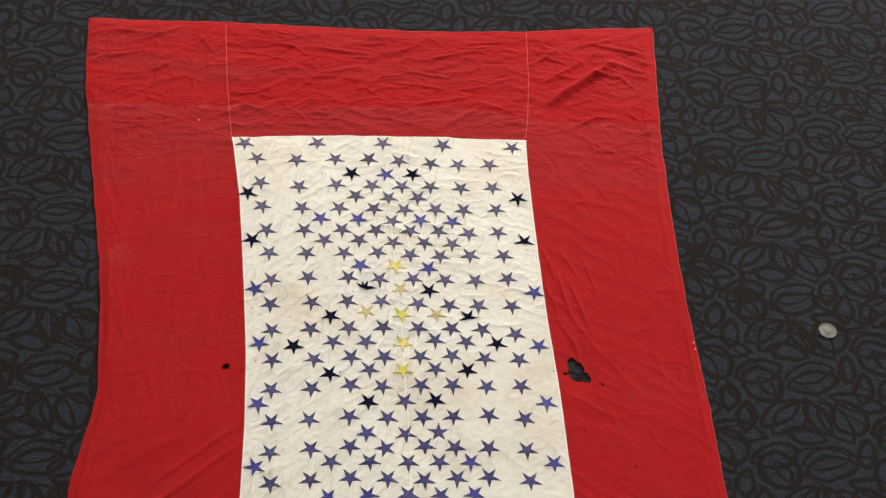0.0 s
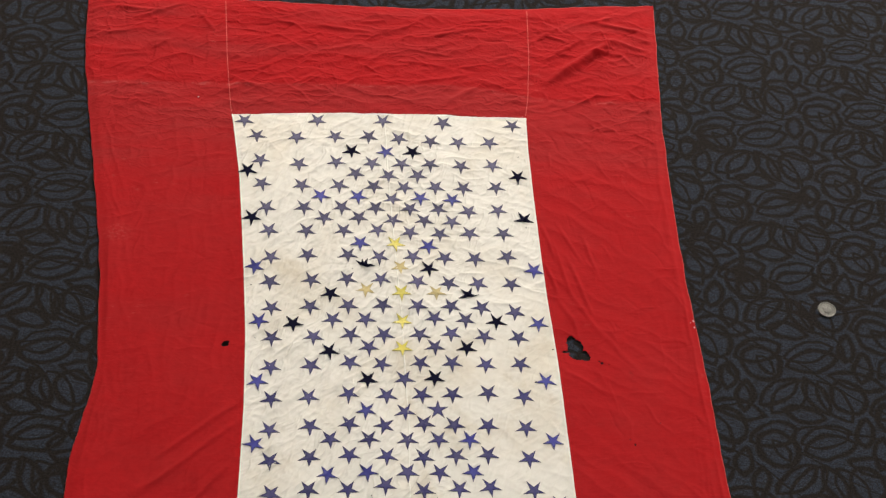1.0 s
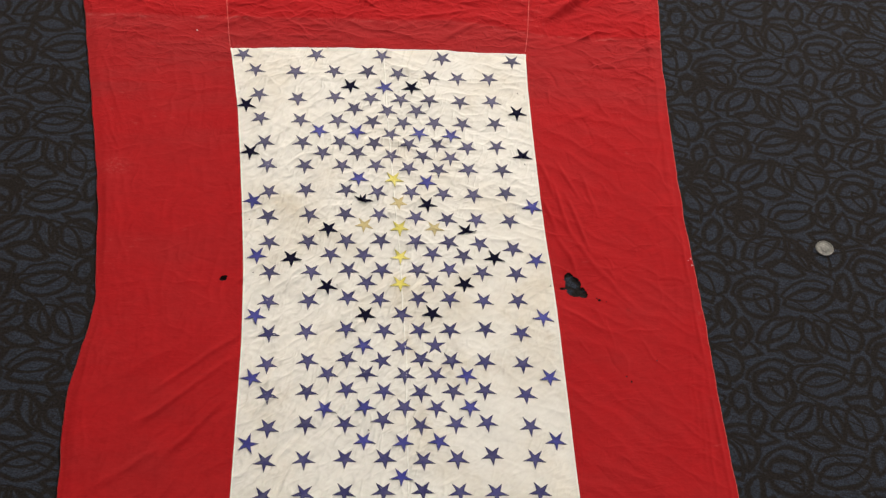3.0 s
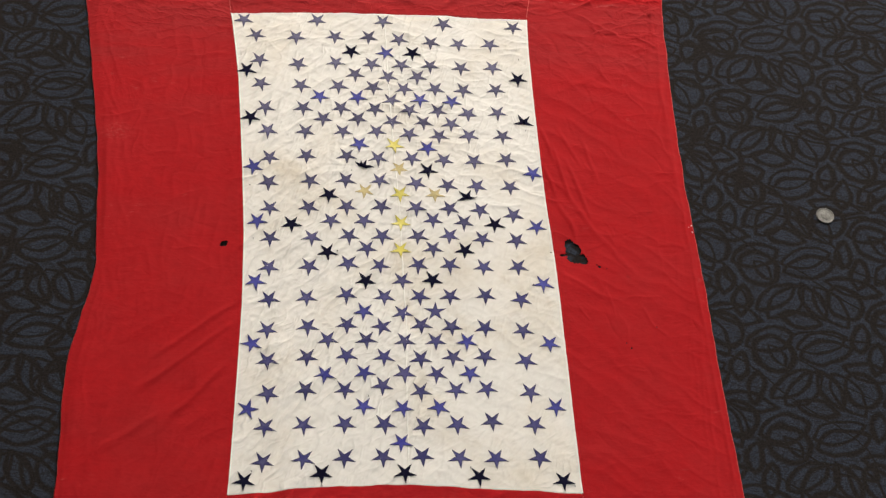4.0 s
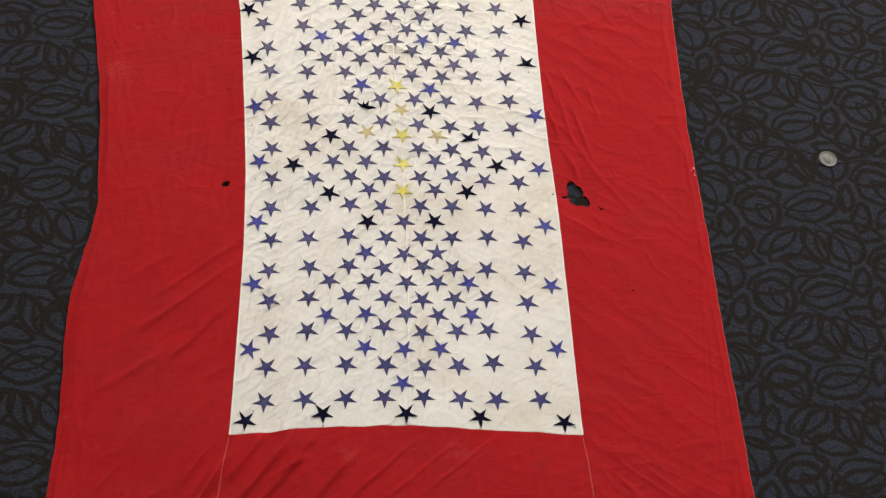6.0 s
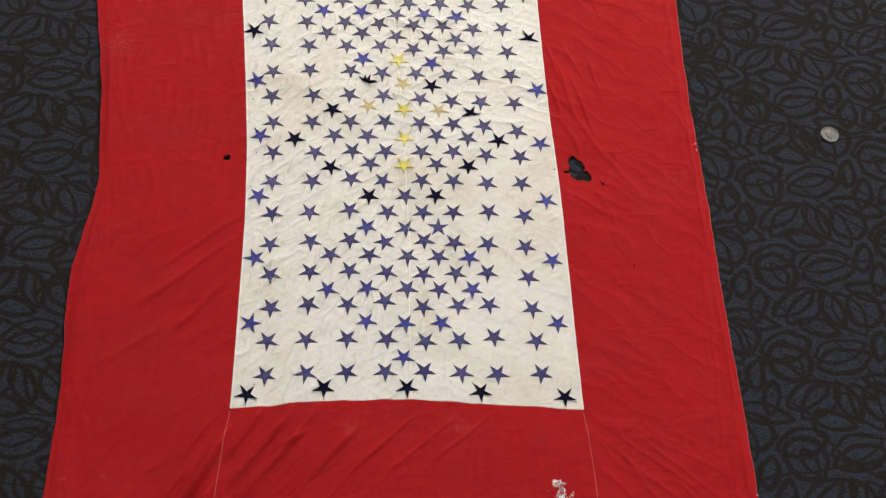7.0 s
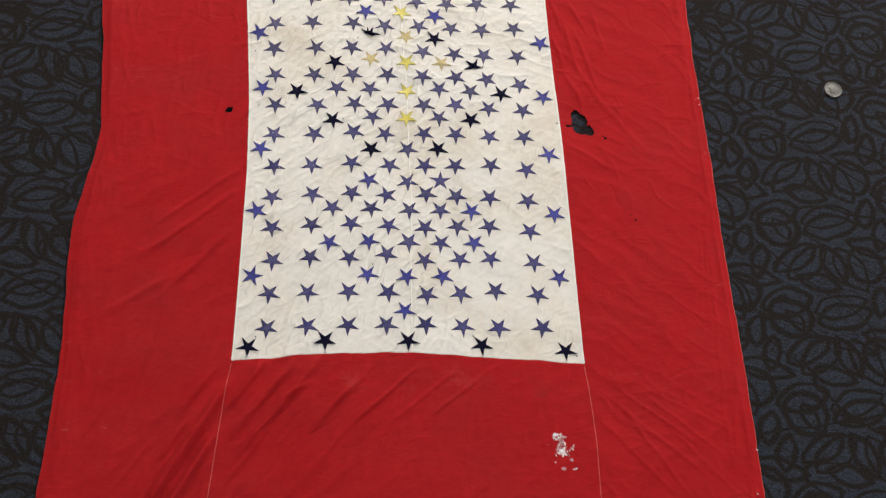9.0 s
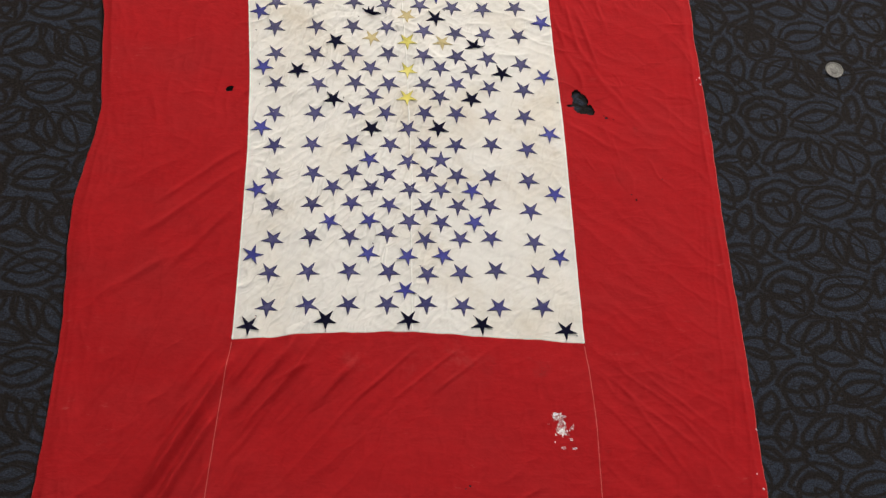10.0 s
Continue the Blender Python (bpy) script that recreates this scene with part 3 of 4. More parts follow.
def height(x, y):
    """How high the cloth lies over the carpet."""
    x, y = np.asarray(x, float), np.asarray(y, float)
    z = 0.0042 + 0.0022 * waves(x / 0.17, y / 0.21, 1) + 0.0012 * waves(x / 0.07, y / 0.08, 2)
    top = step(y, 0.42, 0.50)
    low = step(-y, 0.44, 0.50)
    inside = step(x, -0.27, -0.235) * step(-x, -0.27, -0.245) * (1 - top) * (1 - low)
    left = step(-x, 0.23, 0.28)
    right = step(x, 0.24, 0.28)
    side = 1 - inside
    z += top * (0.0016 * creases(x, y, 8, 0.16, 0.040, 11) + 0.0005 * creases(x, y, -12, 0.08, 0.017, 12, 1.1))
    z += inside * ((0.0004 + 0.0008 * step(-x, -0.12, 0.12)) * creases(x, y, 54, 0.20, 0.030, 21) + 0.0004 * creases(x, y, 46, 0.09, 0.014, 23, 1.2) + 0.0003 * creases(x, y, -25, 0.05, 0.016, 22, 1.1))
    diagonal = np.clip(left * step(-y, 0.05, 0.2) + low * step(-x, -0.05, 0.12), 0, 1)
    z += diagonal * (0.0020 * creases(x, y, 55, 0.26, 0.050, 31) + 0.0006 * creases(x, y, 60, 0.12, 0.022, 32, 1.1))
    z += right * (1 - top) * (0.0008 * creases(x, y, -32, 0.16, 0.036, 41))
    z += left * (1 - top) * (1 - diagonal) * (0.0008 * creases(x, y, 80, 0.18, 0.03, 52))
    z += low * (1 - diagonal) * (0.0010 * creases(x, y, 50, 0.12, 0.04, 61))
    from_right, from_left = edge_right(y) - x, x - edge_left(y)
    hem = np.exp(-(((from_right - 0.022) / 0.020) ** 2)) * (1 - top)
    z += hem * 0.0010 * creases(x - edge_right(y) + 0.5, y, 86, 0.26, 0.015, 71)
    hem = np.exp(-(((from_left - 0.025) / 0.022) ** 2)) * (1 - top)
    z += hem * 0.0008 * creases(x - edge_left(y) + 0.5, y, 97, 0.20, 0.02, 72)
    for x0, y0, x1, y1, tall, half in FOLDS:
        a, b = np.array((x0, y0)) / 100, np.array((x1, y1)) / 100
        long = np.linalg.norm(b - a)
        d = (b - a) / long
        s = (x - a[0]) * d[0] + (y - a[1]) * d[1]
        q = -(x - a[0]) * d[1] + (y - a[1]) * d[0] + 0.0028 * waves(s / 0.07, x * 0 + x0, 5)
        z += tall / 1000 * np.exp(-((q / (half / 1000)) ** 2)) * step(s, -0.01, 0.3 * long) * step(long - s, -0.01, 0.3 * long)
    z += crumple(x, y)
    # pulled flat where it is sewn and at the outer hems
    rest = np.minimum(np.minimum(from_left, from_right), np.minimum(edge_top(x) - y, y - BOTTOM))
    z = 0.0022 + (z - 0.0022) * RELIEF * (0.35 + 0.65 * step(rest, 0.0, 0.02))
    # sunk on to the carpet round the torn hole
    sag = step(np.hypot(x - 0.293, (y + 0.033) * 0.8), 0.015, 0.05)
    return np.maximum(0.0018 + (z - 0.0018) * (0.25 + 0.75 * sag), 0.0016)


# holes: x, y of each round bite with its half width, half height (cm); the last two stand for a dark red stain
HOLES = [(28.5, -1.6, 0.85, 1.0), (28.9, -3.1, 1.2, 1.5), (29.5, -4.25, 1.6, 1.0), (30.5, -4.8, 0.7, 0.75), (27.2, -3.7, 0.5, 0.25), (29.5, -2.7, 0.85, 1.0), (29.1, -2.2, 0.9, 0.95), (32.9, -6.1, 0.26, 0.22), (32.5, -5.7, 0.15, 0.12), (34.0, -6.4, 0.12, 0.10),
         (-26.7, -2.2, 0.52, 0.46), (-27.0, -2.45, 0.36, 0.26), (-26.4, -1.9, 0.32, 0.28), (36.3, -21.3, 0.16, 0.22), (35.6, -20.4, 0.12, 0.12), (40.8, -17.4, 0.14, 0.14), (7.8, -69.2, 0.22, 0.15), (7.2, -69.6, 0.14, 0.1)]


def torn(x, y):
    """Below 0 where the cloth is eaten away."""
    d = np.full(np.shape(x), 9.0)
    for hx, hy, a, b in HOLES:
        r = np.hypot((x - hx / 100) / (a / 100), (y - hy / 100) / (b / 100))
        d = np.minimum(d, r - 1)
    return d + (0.25 * waves(x / 0.0032, y / 0.0032, 9) + 0.16 * waves(x / 0.008, y / 0.008, 10)) * (d < 3)


def cloth_part(name, place, nu, nv, material, parent, label=""):
    """A sheet of cloth laid by place(u, v), with the torn holes cut out of it."""
    u, v = np.meshgrid(np.linspace(0, 1, nu), np.linspace(0, 1, nv), indexing="ij")
    x, y = place(u, v)
    z = height(x, y)
    verts = np.stack([x, y, z], -1).reshape(-1, 3)
    index = np.arange(nu * nv).reshape(nu, nv)
    faces = np.stack([index[:-1, :-1], index[1:, :-1], index[1:, 1:], index[:-1, 1:]], -1).reshape(-1, 4)
    middle = verts[faces].mean(1)
    near = torn(middle[:, 0], middle[:, 1]) < 1.2
    mesh = bpy.data.meshes.new(name)
    mesh.from_pydata(verts.tolist(), [], faces.tolist())
    if near.any():
        bm = bmesh.new()
        bm.from_mesh(mesh)
        bm.faces.ensure_lookup_table()
        close = [bm.faces[i] for i in np.nonzero(near)[0]]
        edges = list({e for f in close for e in f.edges})
        bmesh.ops.subdivide_edges(bm, edges=edges, cuts=3, use_grid_fill=True)
        bm.faces.ensure_lookup_table()
        spots = np.array([f.calc_center_median()[:] for f in bm.faces])
        gone = torn(spots[:, 0], spots[:, 1]) < 0
        bmesh.ops.delete(bm, geom=[bm.faces[i] for i in np.nonzero(gone)[0]], context="FACES")
        bm.to_mesh(mesh)
        bm.free()
    mesh.materials.append(material)
    ob = smooth(new(name, mesh))
    ob.parent = parent
    solid = ob.modifiers.new("thickness", "SOLIDIFY")
    solid.thickness, solid.offset = 0.0007, -1
    if label:
        ob["label"] = label
    return ob


def strip_place(x0, x1, y0, y1):
    """Places between two side lines and two end lines."""
    def place(u, v):
        y = BOTTOM + v * (0.75 - BOTTOM) if y0 is None else None
        if y is None:
            x = -0.26 + 0.52 * u
            for _ in range(3):
                y = y0(x) + v * (y1(x) - y0(x))
                x = x0(y) + u * (x1(y) - x0(y))
            return x, y
        for _ in range(3):
            x = x0(y) + u * (x1(y) - x0(y))
            y = BOTTOM + v * (y1(x) - BOTTOM)
        return x, y
    return place


flag = new("service_flag")
tagged(flag, "worn red and white flag with sewn stars spread on the carpet", "flag")
FINE = 0.0016
cloth_part("side_panel", strip_place(edge_left, seam_left, None, edge_top), int(0.25 / FINE), int(1.51 / FINE), RED, flag, "red cotton side panel with a small hole")
cloth_part("side_panel", strip_place(seam_right, edge_right, None, edge_top), int(0.25 / FINE), int(1.51 / FINE), RED, flag, "red cotton side panel with a torn hole")
cloth_part("end_panel", strip_place(seam_left, seam_right, panel_top, edge_top), int(0.53 / FINE), int(0.28 / FINE), RED, flag, "creased red cotton end panel")
cloth_part("end_panel", strip_place(seam_left, seam_right, lambda x: BOTTOM + 0 * x, panel_bottom), int(0.53 / FINE), int(0.30 / FINE), RED, flag, "red cotton end panel with chalky marks")
cloth_part("white_panel", strip_place(seam_left, seam_right, panel_bottom, panel_top), int(0.51 / FINE), int(0.93 / FINE), WHITE, flag, "aged cream white muslin field")


def cord(name, points, radius, material, parent, lift=0.0004, flat=0.6, label=""):
    """A sewn thread or narrow hem that lies on the cloth along points (x, y)."""
    pts = np.array(points)
    z = height(pts[:, 0], pts[:, 1]) + lift
    bm = bmesh.new()
    rings = []
    for k, (x, y) in enumerate(pts):
        a, b = pts[max(k - 1, 0)], pts[min(k + 1, len(pts) - 1)]
        d = (b - a) / (np.linalg.norm(b - a) + 1e-9)
        wide = radius * (1 + 0.25 * waves(k * 0.31, 0.5, 4))
        ring = [bm.verts.new((x - d[1] * wide * c, y + d[0] * wide * c, z[k] + flat * wide * s)) for c, s in ((-1, -0.4), (-0.6, 0.6), (0, 1), (0.6, 0.6), (1, -0.4))]
        rings.append(ring)
    for a, b in zip(rings, rings[1:]):
        for k in range(4):
            bm.faces.new((a[k], b[k], b[k + 1], a[k + 1]))
    bmesh.ops.recalc_face_normals(bm, faces=bm.faces)
    return smooth(part(name, bm, material, parent, label))


def along(line, y0, y1, gap=0.004):
    y = np.arange(y0, y1, gap)
    return np.stack([line(y), y], 1)


for line, y_high in ((seam_left, 0.75), (seam_right, 0.738)):
    cord("seam", along(line, 0.47, y_high), 0.00055, THREAD_PINK, flag, label="pale stitched seam")
    cord("seam", along(line, BOTTOM, -0.466), 0.00055, THREAD_PINK, flag, label="pale stitched seam")
    cord("hem", along(line, -0.464, 0.465), 0.0012, THREAD_WHITE, flag, lift=0.0007, flat=0.08, label="folded cream hem")
cord("seam", along(mid_seam, -0.446, 0.468), 0.0012, THREAD_WHITE, flag, lift=0.0001, flat=0.35, label="cream joining seam down the middle of the field")
across = np.arange(-0.515, 0.522, 0.004)
cord("edge_thread", np.stack([across, edge_top(across)], 1), 0.0005, THREAD_PINK, flag, lift=-0.0001)
for line, thick, up in ((edge_left, 0.0004, -0.0004), (edge_right, 0.0005, -0.0002)):
    cord("edge_thread", along(line, BOTTOM, 0.75), thick, THREAD_PINK, flag, lift=up)


def star(x, y, turn, material, radius=0.0180, lift=0.0006, curl=0.0, fold=None, label=""):
    """A five-pointed star sewn on with one point down; x, y in cm, turn and fold in degrees."""
    rng = random.Random(int(x * 131 + y * 17))
    cx, cy = x / 100, y / 100
    outline = []
    tips = [radius * (1 + rng.uniform(-0.05, 0.06)) for _ in range(5)]
    inner = radius * rng.uniform(0.320, 0.358)
    corner = []
    for k in range(10):
        a = radians(-90 + turn + 36 * k + rng.uniform(-2.5, 2.5))
        r = tips[k // 2] if k % 2 == 0 else inner
        corner.append((r * math.cos(a), r * math.sin(a)))
    for k in range(10):
        (ax, ay), (bx, by) = corner[k], corner[(k + 1) % 10]
        for s in (0, 1 / 3, 2 / 3):
            outline.append((ax + s * (bx - ax), ay + s * (by - ay)))
    rings = [(1.0, -0.0003, 1.0), (1.0, lift, 1.0), (1.0, lift, 1.0), (0.90, lift, 0.72), (0.72, lift, 0.08), (0.4, lift, 0.0)]
    flat, rise, rims = [], [], []
    for scale, up, rim in rings:
        for px, py in outline:
            flat.append((px * scale, py * scale))
            rise.append(up)
            rims.append(rim)
    flat.append((0.0, 0.0)), rise.append(lift), rims.append(0.0)
    flat, rise = np.array(flat), np.array(rise)
    far = np.hypot(flat[:, 0], flat[:, 1]) / radius
    if curl:
        lean = rng.uniform(0, 6.28)
        way = 0.6 + 0.4 * np.cos(np.arctan2(flat[:, 1], flat[:, 0]) - lean)
        rise = rise + curl * far ** 2 * way
    if fold is not None:
        direction, where = radians(fold[0]), fold[1] * radius
        d = np.array((math.cos(direction), math.sin(direction)))
        over = np.clip(flat @ d - where, 0, None)
        flat = flat - 1.75 * over[:, None] * d
        rise = rise + 0.003 * np.clip(over / 0.004, 0, 1) + 0.15 * over
    ground = height(cx + flat[:, 0], cy + flat[:, 1])
    base = float(height(cx, cy))
    n = len(outline)
    bm = bmesh.new()
    verts = [bm.verts.new((fx, fy, g + up - base)) for (fx, fy), g, up in zip(flat, ground, rise)]
    for ring in (0, 2, 3, 4):
        for k in range(n):
            a, b = ring * n + k, ring * n + (k + 1) % n
            bm.faces.new((verts[a], verts[b], verts[b + n], verts[a + n]))
    last = (len(rings) - 1) * n
    for k in range(n):
        bm.faces.new((verts[last + k], verts[last + (k + 1) % n], verts[-1]))
    ob = part("star", bm, material, flag, label)
    attribute = ob.data.attributes.new("rim", "FLOAT", "POINT")
    attribute.data.foreach_set("value", rims)
    ob.location = (cx, cy, base)
    return smooth(ob)


def faded_row(*stars):
    for x, y, turn in stars:
        star(x, y, turn, STAR_FADED, 0.0178 + 0.000012 * (20 - y), label="faded indigo cotton star")


faded_row((-23.8, 45, -1), (-11.2, 45.3, -2), (0.2, 45.2, -1), (10.7, 44.9, -5), (23, 44.6, -3))
faded_row((-21.7, 41.5, 0), (-14.9, 41.2, 0), (-8.2, 41.6, -2), (-2.4, 41.6, -3), (2.8, 41.2, 1), (8.3, 40.6, -5), (13.1, 40.4, -1), (18.6, 40.5, 2))
faded_row((-21.1, 35.9, 4), (-14.6, 35.1, 0), (-8.2, 35.7, -2), (-2.1, 35.6, -2), (3, 35.4, -1), (7.9, 35.3, -1), (13.2, 35, -3), (18.7, 35.3, -1))
faded_row((-5, 33.2, 1), (0.6, 32.8, -2), (5.6, 32.9, -2))
faded_row((-20.9, 30.6, 7), (-14.2, 30.3, 4), (-7.9, 30.5, 3), (-2, 30.4, 2), (3.2, 30.3, 4), (8.5, 30.3, -4), (13.3, 30.2, -5), (18.9, 30.3, -2))
faded_row((1, 27.7, 5))
faded_row((-20.2, 25.4, 1), (-13.9, 25.5, -1), (-7.6, 25.7, 0), (-1.9, 25.6, -1), (3.9, 25.5, -3), (8.7, 25.5, -1), (13.8, 25, -3), (18.8, 25.2, 0))
faded_row((-10.6, 23.4, -4), (-4.8, 23.5, -3), (0.9, 23, 1), (6.1, 22.9, 0), (10.8, 22.7, -3))
faded_row((-19.8, 20.6, 0), (-13.6, 20.6, -3), (-7.4, 20.7, -1), (-1.8, 20.8, 2), (3.6, 20.3, 2), (8.6, 20.1, -3), (13.6, 20.2, -4), (19.3, 20.2, -2))
faded_row((-19.5, 15, 0), (-13.5, 15.5, 1), (-6.9, 15.5, -2), (-1.8, 15.1, -1), (3.8, 15.2, -2), (9.1, 15, -3), (14.1, 14.9, 1), (19.5, 15.3, 1))
faded_row((-19.7, 10, -2), (-13, 10.3, -9), (-7.2, 10.6, -4), (-1.7, 10.5, -3), (4.3, 10, -4), (9.4, 9.7, -6), (14.2, 9.7, -5), (19.7, 9.6, 0))
faded_row((-19.5, 4.8, -2), (-13.3, 5, -3), (-7.2, 5.2, 0), (-1.6, 5.3, 0), (4, 5, 2), (9.4, 5, -9), (14.4, 4.8, -9), (19.8, 3.9, -5))
faded_row((-9.8, 2.4, -1), (-4.5, 2.5, 3), (6.6, 2.7, -2), (11.6, 2.3, -4))
faded_row((-19.5, -1.1, 0), (-12.9, -1, -2), (-7, -0.5, 0), (-1.7, -0.5, -2), (4, -0.5, -4), (9.1, -0.4, -7), (14.4, -0.9, -3), (19.9, -1.1, -3))
faded_row((-4.2, -2.9, 3), (6.3, -3, 0))
faded_row((-19.7, -6.7, 0), (-13.4, -6.5, -4), (-7.3, -5.9, -4), (-2.3, -6.2, 6), (3.8, -6.1, -5), (8.8, -6.1, -1), (14.2, -6.4, -6), (19.7, -6.3, -1))
faded_row((1.1, -9, 3))
faded_row((-19.7, -12.7, 1), (-13.9, -12.3, -1), (-7.7, -11.8, -2), (-1.8, -12.1, -2), (3.7, -12, 3), (8.5, -12, -3), (14.1, -11.8, -3), (19.7, -12.5, -7))
faded_row((0.9, -15.1, 3))
faded_row((-20, -18.3, -1), (-13.8, -17.7, -1), (-7.8, -17.3, -2), (-2.4, -17.7, -16), (3.7, -17.3, 1), (8.4, -17.6, 4), (13.6, -17.8, 1), (19.5, -18.2, 0))
faded_row((-10.8, -20, 2), (-4.9, -20.1, 1), (1, -20.3, 0), (5.8, -20.2, -1))
faded_row((-20, -23.9, -1), (-14, -23.2, -1), (-8, -22.9, -3), (-2.3, -23.2, -2), (3.3, -23.4, 0), (8.3, -23.1, -6), (13.2, -23, -3), (19.5, -23.7, -2))
faded_row((0.7, -26, 0), (5.6, -26.1, -7))
faded_row((-19.9, -29.6, -5), (-14.3, -29, -1), (-8.4, -28.9, 0), (-2.7, -28.2, -5), (3, -29.2, 2), (8.4, -28.9, -4), (13.1, -28.7, 3), (19.7, -29.3, 0))
faded_row((-20.4, -35.3, -7), (-14.7, -35, 2), (-8.6, -34.8, -3), (-2.7, -34.8, 4), (3.1, -35.2, 0), (8.2, -34.9, -2), (13.5, -34.3, 0), (19.9, -34.9, -4))
faded_row((-20.7, -41, -6), (-14.8, -40.7, -9), (-8.8, -40.5, -4), (-3.1, -40.3, 0), (2.7, -40.2, 2), (8.2, -40.5, 3), (13.6, -40.6, 2), (20.2, -40.5, -8))
BRIGHT = [(0.4, 38.1, -12), (-11.1, 28.1, 3), (-4.8, 28.1, 3), (5.8, 27.9, -1), (11.2, 27.6, -5), (-4.8, 18, 0), (6.5, 17.4, 2), (-22.1, 13.1, -11), (23.7, 12.4, -7), (-21.5, 2.2, 1), (23.4, 1.6, -1), (-21.8, -9.4, 6), (23.5, -9.5, -5), (-5.1, -14.9, -8), (10.6, -20.3, -6), (23.5, -20.6, -2), (-22.3, -20.8, -14), (-5.4, -26, 4), (10.7, -26, -6), (-11.4, -26.3, -5), (-5.7, -31.8, 1), (23.4, -31.8, -2), (5.6, -32, -9), (0.2, -32.1, 4), (-22.9, -32.3, 19), (-0.3, -37.9, -4)]
NAVY = [(-5.5, 38.3, -2), (5, 38.1, -2), (-23.3, 33.5, -1), (22.9, 32.8, -2), (-22.6, 23.3, -3), (23.1, 23.2, -5), (-4.3, 13.3, 14), (6.3, 12.7, 3), (-10, 7.5, -5), (12.4, 7.3, 8), (16.6, 2, -7), (-16.1, 1.6, 2), (11.4, -3.2, -5), (-10.5, -3.8, 4), (5.9, -8.9, -7), (-4.6, -9.1, -2), (-0, -43, 1), (-12.2, -43.1, -1), (10.9, -43.6, 0), (-23.4, -44.2, -5), (23.4, -44.4, 0)]
GOLD = [(1, 17.9, 4), (1.5, 7.8, 1), (1.4, 2.2, -4), (1.1, -3.2, 1)]
TAN = [(1.6, 13, 0), (-4.2, 8.4, -9), (7.2, 7.8, -1)]
star(6.0, -14.8, 178, STAR_FADED, label="indigo star sewn on the other way up")
for x, y, turn in BRIGHT:
    star(x, y, turn, STAR_BRIGHT, 0.0175, lift=0.0008, curl=0.0012, label="bright royal blue satin star")
for x, y, turn in NAVY:
    bent = {(23.1, 23.2): (-95, 0.35), (-4.3, 13.3): (-120, 0.15), (12.4, 7.3): (-75, 0.3)}.get((x, y))
    star(x, y, turn, STAR_NAVY, 0.0172, lift=0.0010, curl=0.0015, fold=bent, label="dark navy felt star with a folded tip" if bent else "dark navy felt star with curling tips")
for x, y, turn in GOLD:
    star(x, y, turn, STAR_GOLD, 0.0172, lift=0.0008, curl=0.0018, label="bright gold satin star")
for x, y, turn in TAN:
    star(x, y, turn, STAR_TAN, 0.0165, label="faded gold cotton star")


# ---- coin ----
def coin_material():
    m = Nodes("worn_silver", 0.5)
    tarnish = m.ramp(m.noise(420, 4, 0.6), 0.35, 0.7)
    m.colour(m.mix(tarnish, (0.090, 0.085, 0.077), (0.165, 0.160, 0.148))).bump(m.noise(1500, 2), 0.25, 0.0002)
    m.set(Metallic=0.6)
    return m.material


def coin(x, y, radius=0.0153):
    profile = [(0.0, 0.0013), (0.80, 0.0013), (0.86, 0.0012), (0.90, 0.0019), (0.97, 0.0020), (1.0, 0.0017), (1.0, 0.0002)]
    silver = coin_material()
    bm = bmesh.new()
    n = 72
    rings = [[bm.verts.new((r * radius * math.cos(2 * math.pi * k / n), r * radius * math.sin(2 * math.pi * k / n), z)) for k in range(n)] for r, z in profile[1:]]
    top = bm.verts.new((0, 0, profile[0][1]))
    for k in range(n):
        bm.faces.new((rings[0][k], rings[0][(k + 1) % n], top))
        for a, b in zip(rings, rings[1:]):
            bm.faces.new((b[k], b[(k + 1) % n], a[(k + 1) % n], a[k]))
    bm.faces.new(rings[-1][::-1])
    thing = smooth(part("coin", bm, silver, None))
    tagged(thing, "worn silver coin with a raised rim, flat on the carpet", "coin")
    bm = bmesh.new()
    bmesh.ops.create_uvsphere(bm, u_segments=24, v_segments=12, radius=1.0)
    for v in bm.verts:
        v.co = Vector((v.co.x * 0.0068, v.co.y * 0.0082 * (1 - 0.12 * v.co.x), 0.0013 + max(v.co.z, 0) * 0.0009))
    smooth(part("relief", bm, silver, thing))
    thing.location = (x, y, 0.0008)
    thing.rotation_euler = (radians(1.0), radians(1.5), radians(25))


coin(0.722, 0.049)


# ---- marks on the flag ----
def film_material():
    m = Nodes("crackled_clear_tape", 0.2)
    crackle = m.noise(1.0, 2, 0.6, m.mapped(turn=30, scale=(260, 520, 300)), 1.0)
    info = m.node("ShaderNodeObjectInfo")
    # near-white patches paint the clear film's glints into its colour
    glint = m.math("MULTIPLY_ADD", info.outputs["Random"], 0.36, m.math("SUBTRACT", crackle, 0.20))
    m.colour(m.mix(m.ramp(glint, 0.32, 0.66), (0.44, 0.10, 0.10), (0.98, 0.95, 0.95)))
    m.bump(m.noise(1.0, 2, 0.6, m.mapped(turn=55, scale=(160, 330, 300)), 1.0), 0.8, 0.003).set(Specular_IOR_Level=0.8)
    return m.material


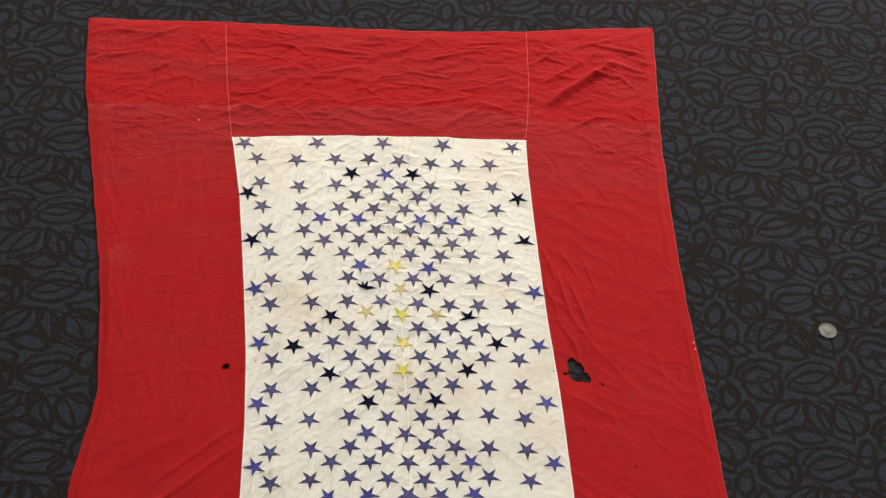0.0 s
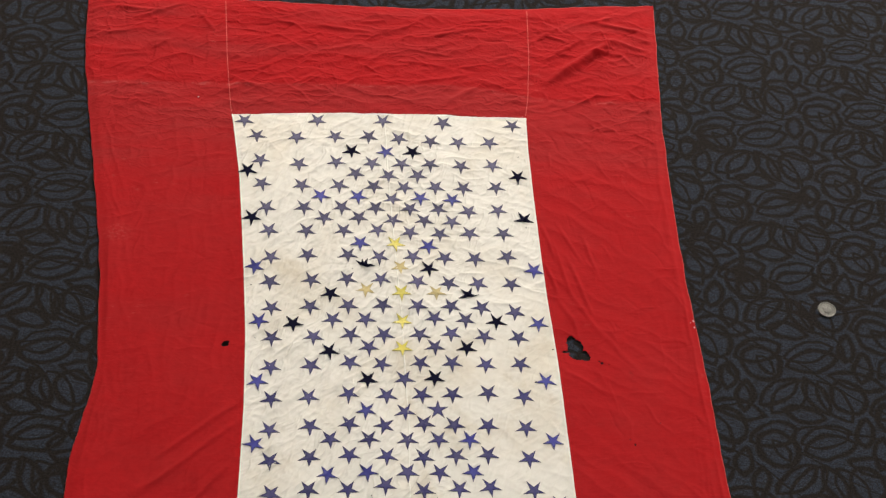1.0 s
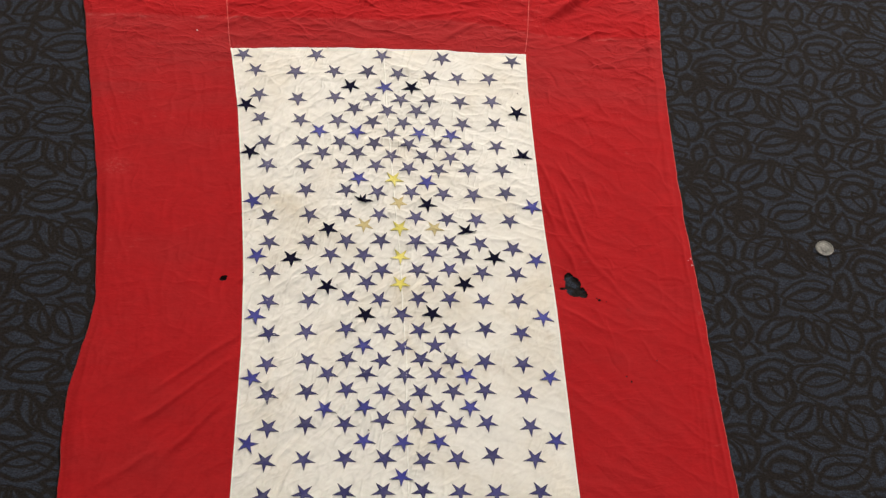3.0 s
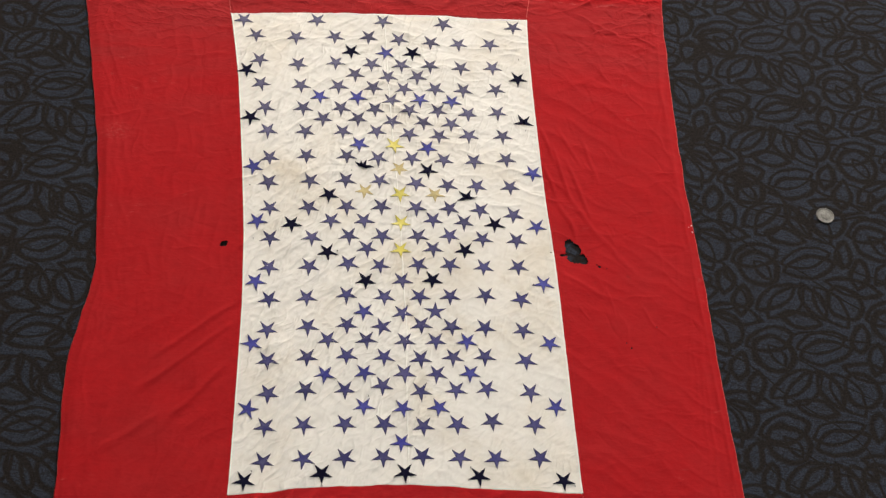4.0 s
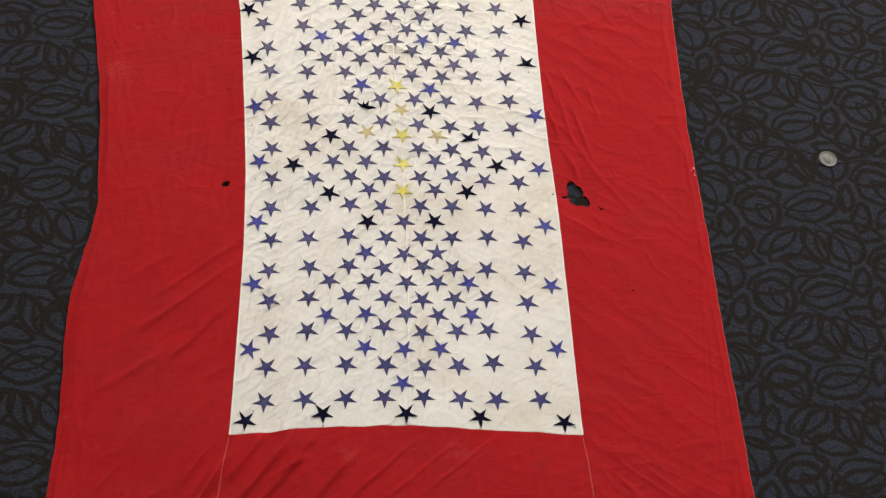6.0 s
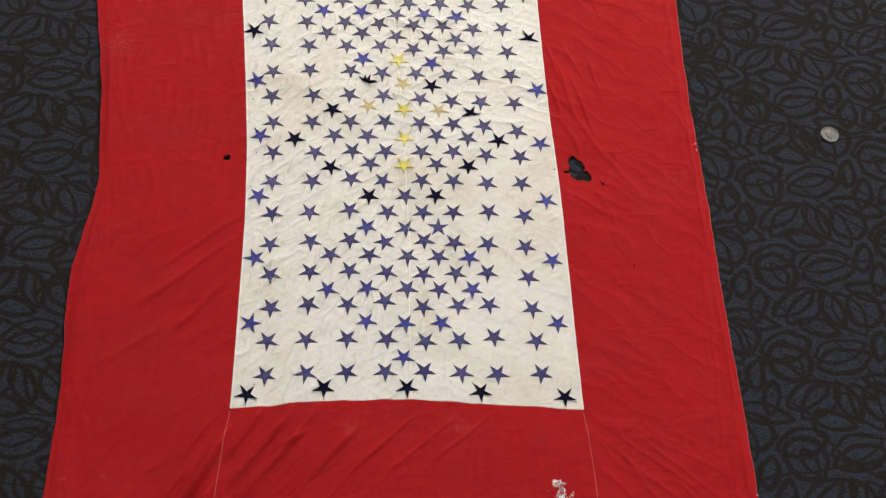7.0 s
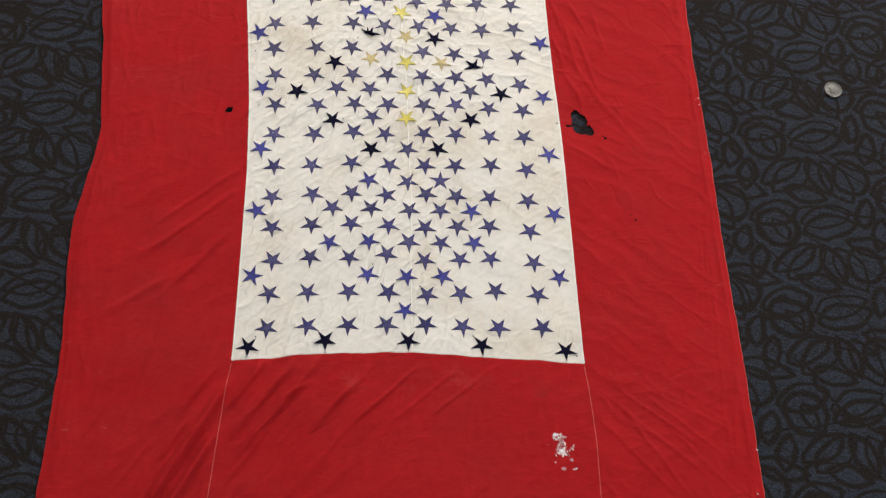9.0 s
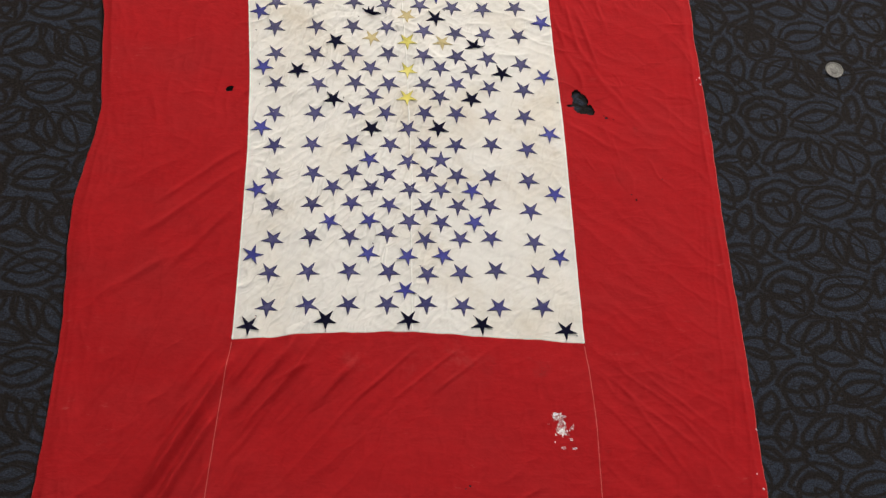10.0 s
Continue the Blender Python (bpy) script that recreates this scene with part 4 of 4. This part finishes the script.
def shard(x, y, wide, tall, turn, seed, label):
    """A jagged scrap of old tape lifting off the cloth; centimetres and degrees."""
    rng = random.Random(seed)
    n, bm = rng.choice((5, 6, 7)), bmesh.new()
    a = radians(turn)
    tip, tilt = rng.uniform(0, 6.28), rng.uniform(0.05, 0.40)
    rim = []
    for k in range(n):
        b = 2 * math.pi * (k + rng.uniform(-0.25, 0.25)) / n
        r = rng.uniform(0.75, 1.1)
        px, py = r * wide / 200 * math.cos(b), r * tall / 200 * math.sin(b)
        px, py = px * math.cos(a) - py * math.sin(a), px * math.sin(a) + py * math.cos(a)
        up = tilt * max(0.0, px * math.cos(tip) + py * math.sin(tip))
        rim.append((px, py, float(height(x / 100 + px, y / 100 + py)) + 0.0004 + up))
    heart = (0, 0, float(height(x / 100, y / 100)) + 0.0007)
    low = [bm.verts.new((px, py, z - 0.0002)) for px, py, z in rim]
    high = [bm.verts.new(p) for p in rim]
    mid = bm.verts.new(heart)
    for k in range(n):
        bm.faces.new((high[k], high[(k + 1) % n], mid))
        bm.faces.new((low[k], low[(k + 1) % n], high[(k + 1) % n], high[k]))
    ob = part("tape_scrap", bm, FILM, flag, label)
    ob.location = (x / 100, y / 100, 0)


FILM = film_material()
rng = random.Random(5)
for k in range(30):
    x, y = 21.3 + rng.uniform(-0.75, 0.85), -59.8 + rng.uniform(-1.6, 1.6)
    shard(x + 0.25 * (y + 59.3) * -0.3, y, rng.uniform(0.3, 0.7), rng.uniform(0.7, 1.5), rng.choice((-35, -20, 25, 50, 70)) + rng.uniform(-12, 12), k + 40, "shiny crackled scrap of old clear tape")
for k, (x, y, wide, tall, turn) in enumerate(((22.8, -60.3, 0.35, 1.0, -30), (23.2, -60.0, 0.35, 1.1, -15), (22.8, -62.0, 0.5, 0.8, 20), (21.6, -63.3, 1.0, 0.65, -10), (23.2, -63.4, 0.8, 0.35, 10), (19.6, -59.6, 0.5, 0.15, 0), (20.4, -62.4, 0.2, 0.2, 0), (20.6, -61.2, 0.25, 0.6, 10))):
    shard(x, y, wide, tall, turn, k + 80, "small shiny scrap of old clear tape")


def knot(x, y, size, material, name, label, squash=0.6):
    """A tiny lump of thread on the cloth; x, y in cm, size in mm."""
    rng = random.Random(int(x * 77 + y * 31))
    bm = bmesh.new()
    bmesh.ops.create_icosphere(bm, subdivisions=2, radius=size / 2000)
    turn = rng.uniform(0, 3.14)
    for v in bm.verts:
        stretch = 1 + 0.5 * math.cos(math.atan2(v.co.y, v.co.x) * 2 + turn) + rng.uniform(-0.15, 0.15)
        v.co = Vector((v.co.x * stretch, v.co.y * stretch, v.co.z * squash))
    ob = smooth(part(name, bm, material, flag, label))
    ob.location = (x / 100, y / 100, float(height(x / 100, y / 100)) + 0.0003)


DARK_THREAD, WHITE_THREAD = plain_cloth("dark_thread", (0.045, 0.035, 0.035)), plain_cloth("white_thread", (0.9, 0.88, 0.85))
for x, y in ((23.4, 37.3), (23.3, 21.5), (-22.1, -1.1), (-8.9, -3.5), (25.3, -3.3), (21.9, -9.6), (-9.7, -27.0), (-4.9, -30.0), (-22.3, -42.5), (-12.2, -45.0), (9.7, -42.1), (25.0, -45.2), (-22.7, 9.4), (-6.2, 12.6), (4.7, -16.0), (25.5, 42.5), (7.8, 14.4)):
    knot(x, y, 1.9, DARK_THREAD, "thread_knot", "dark knot of thread")
for x, y, size in ((49.1, 2.4, 2.2), (49.1, 1.1, 2.0), (48.6, 2.0, 1.2), (-31.8, 50.5, 2.4), (50.3, -60.2, 2.6), (49.3, -67.3, 2.0), (50.1, -69.5, 2.8)):
    knot(x, y, size, WHITE_THREAD, "loose_thread", "loose white end of thread")
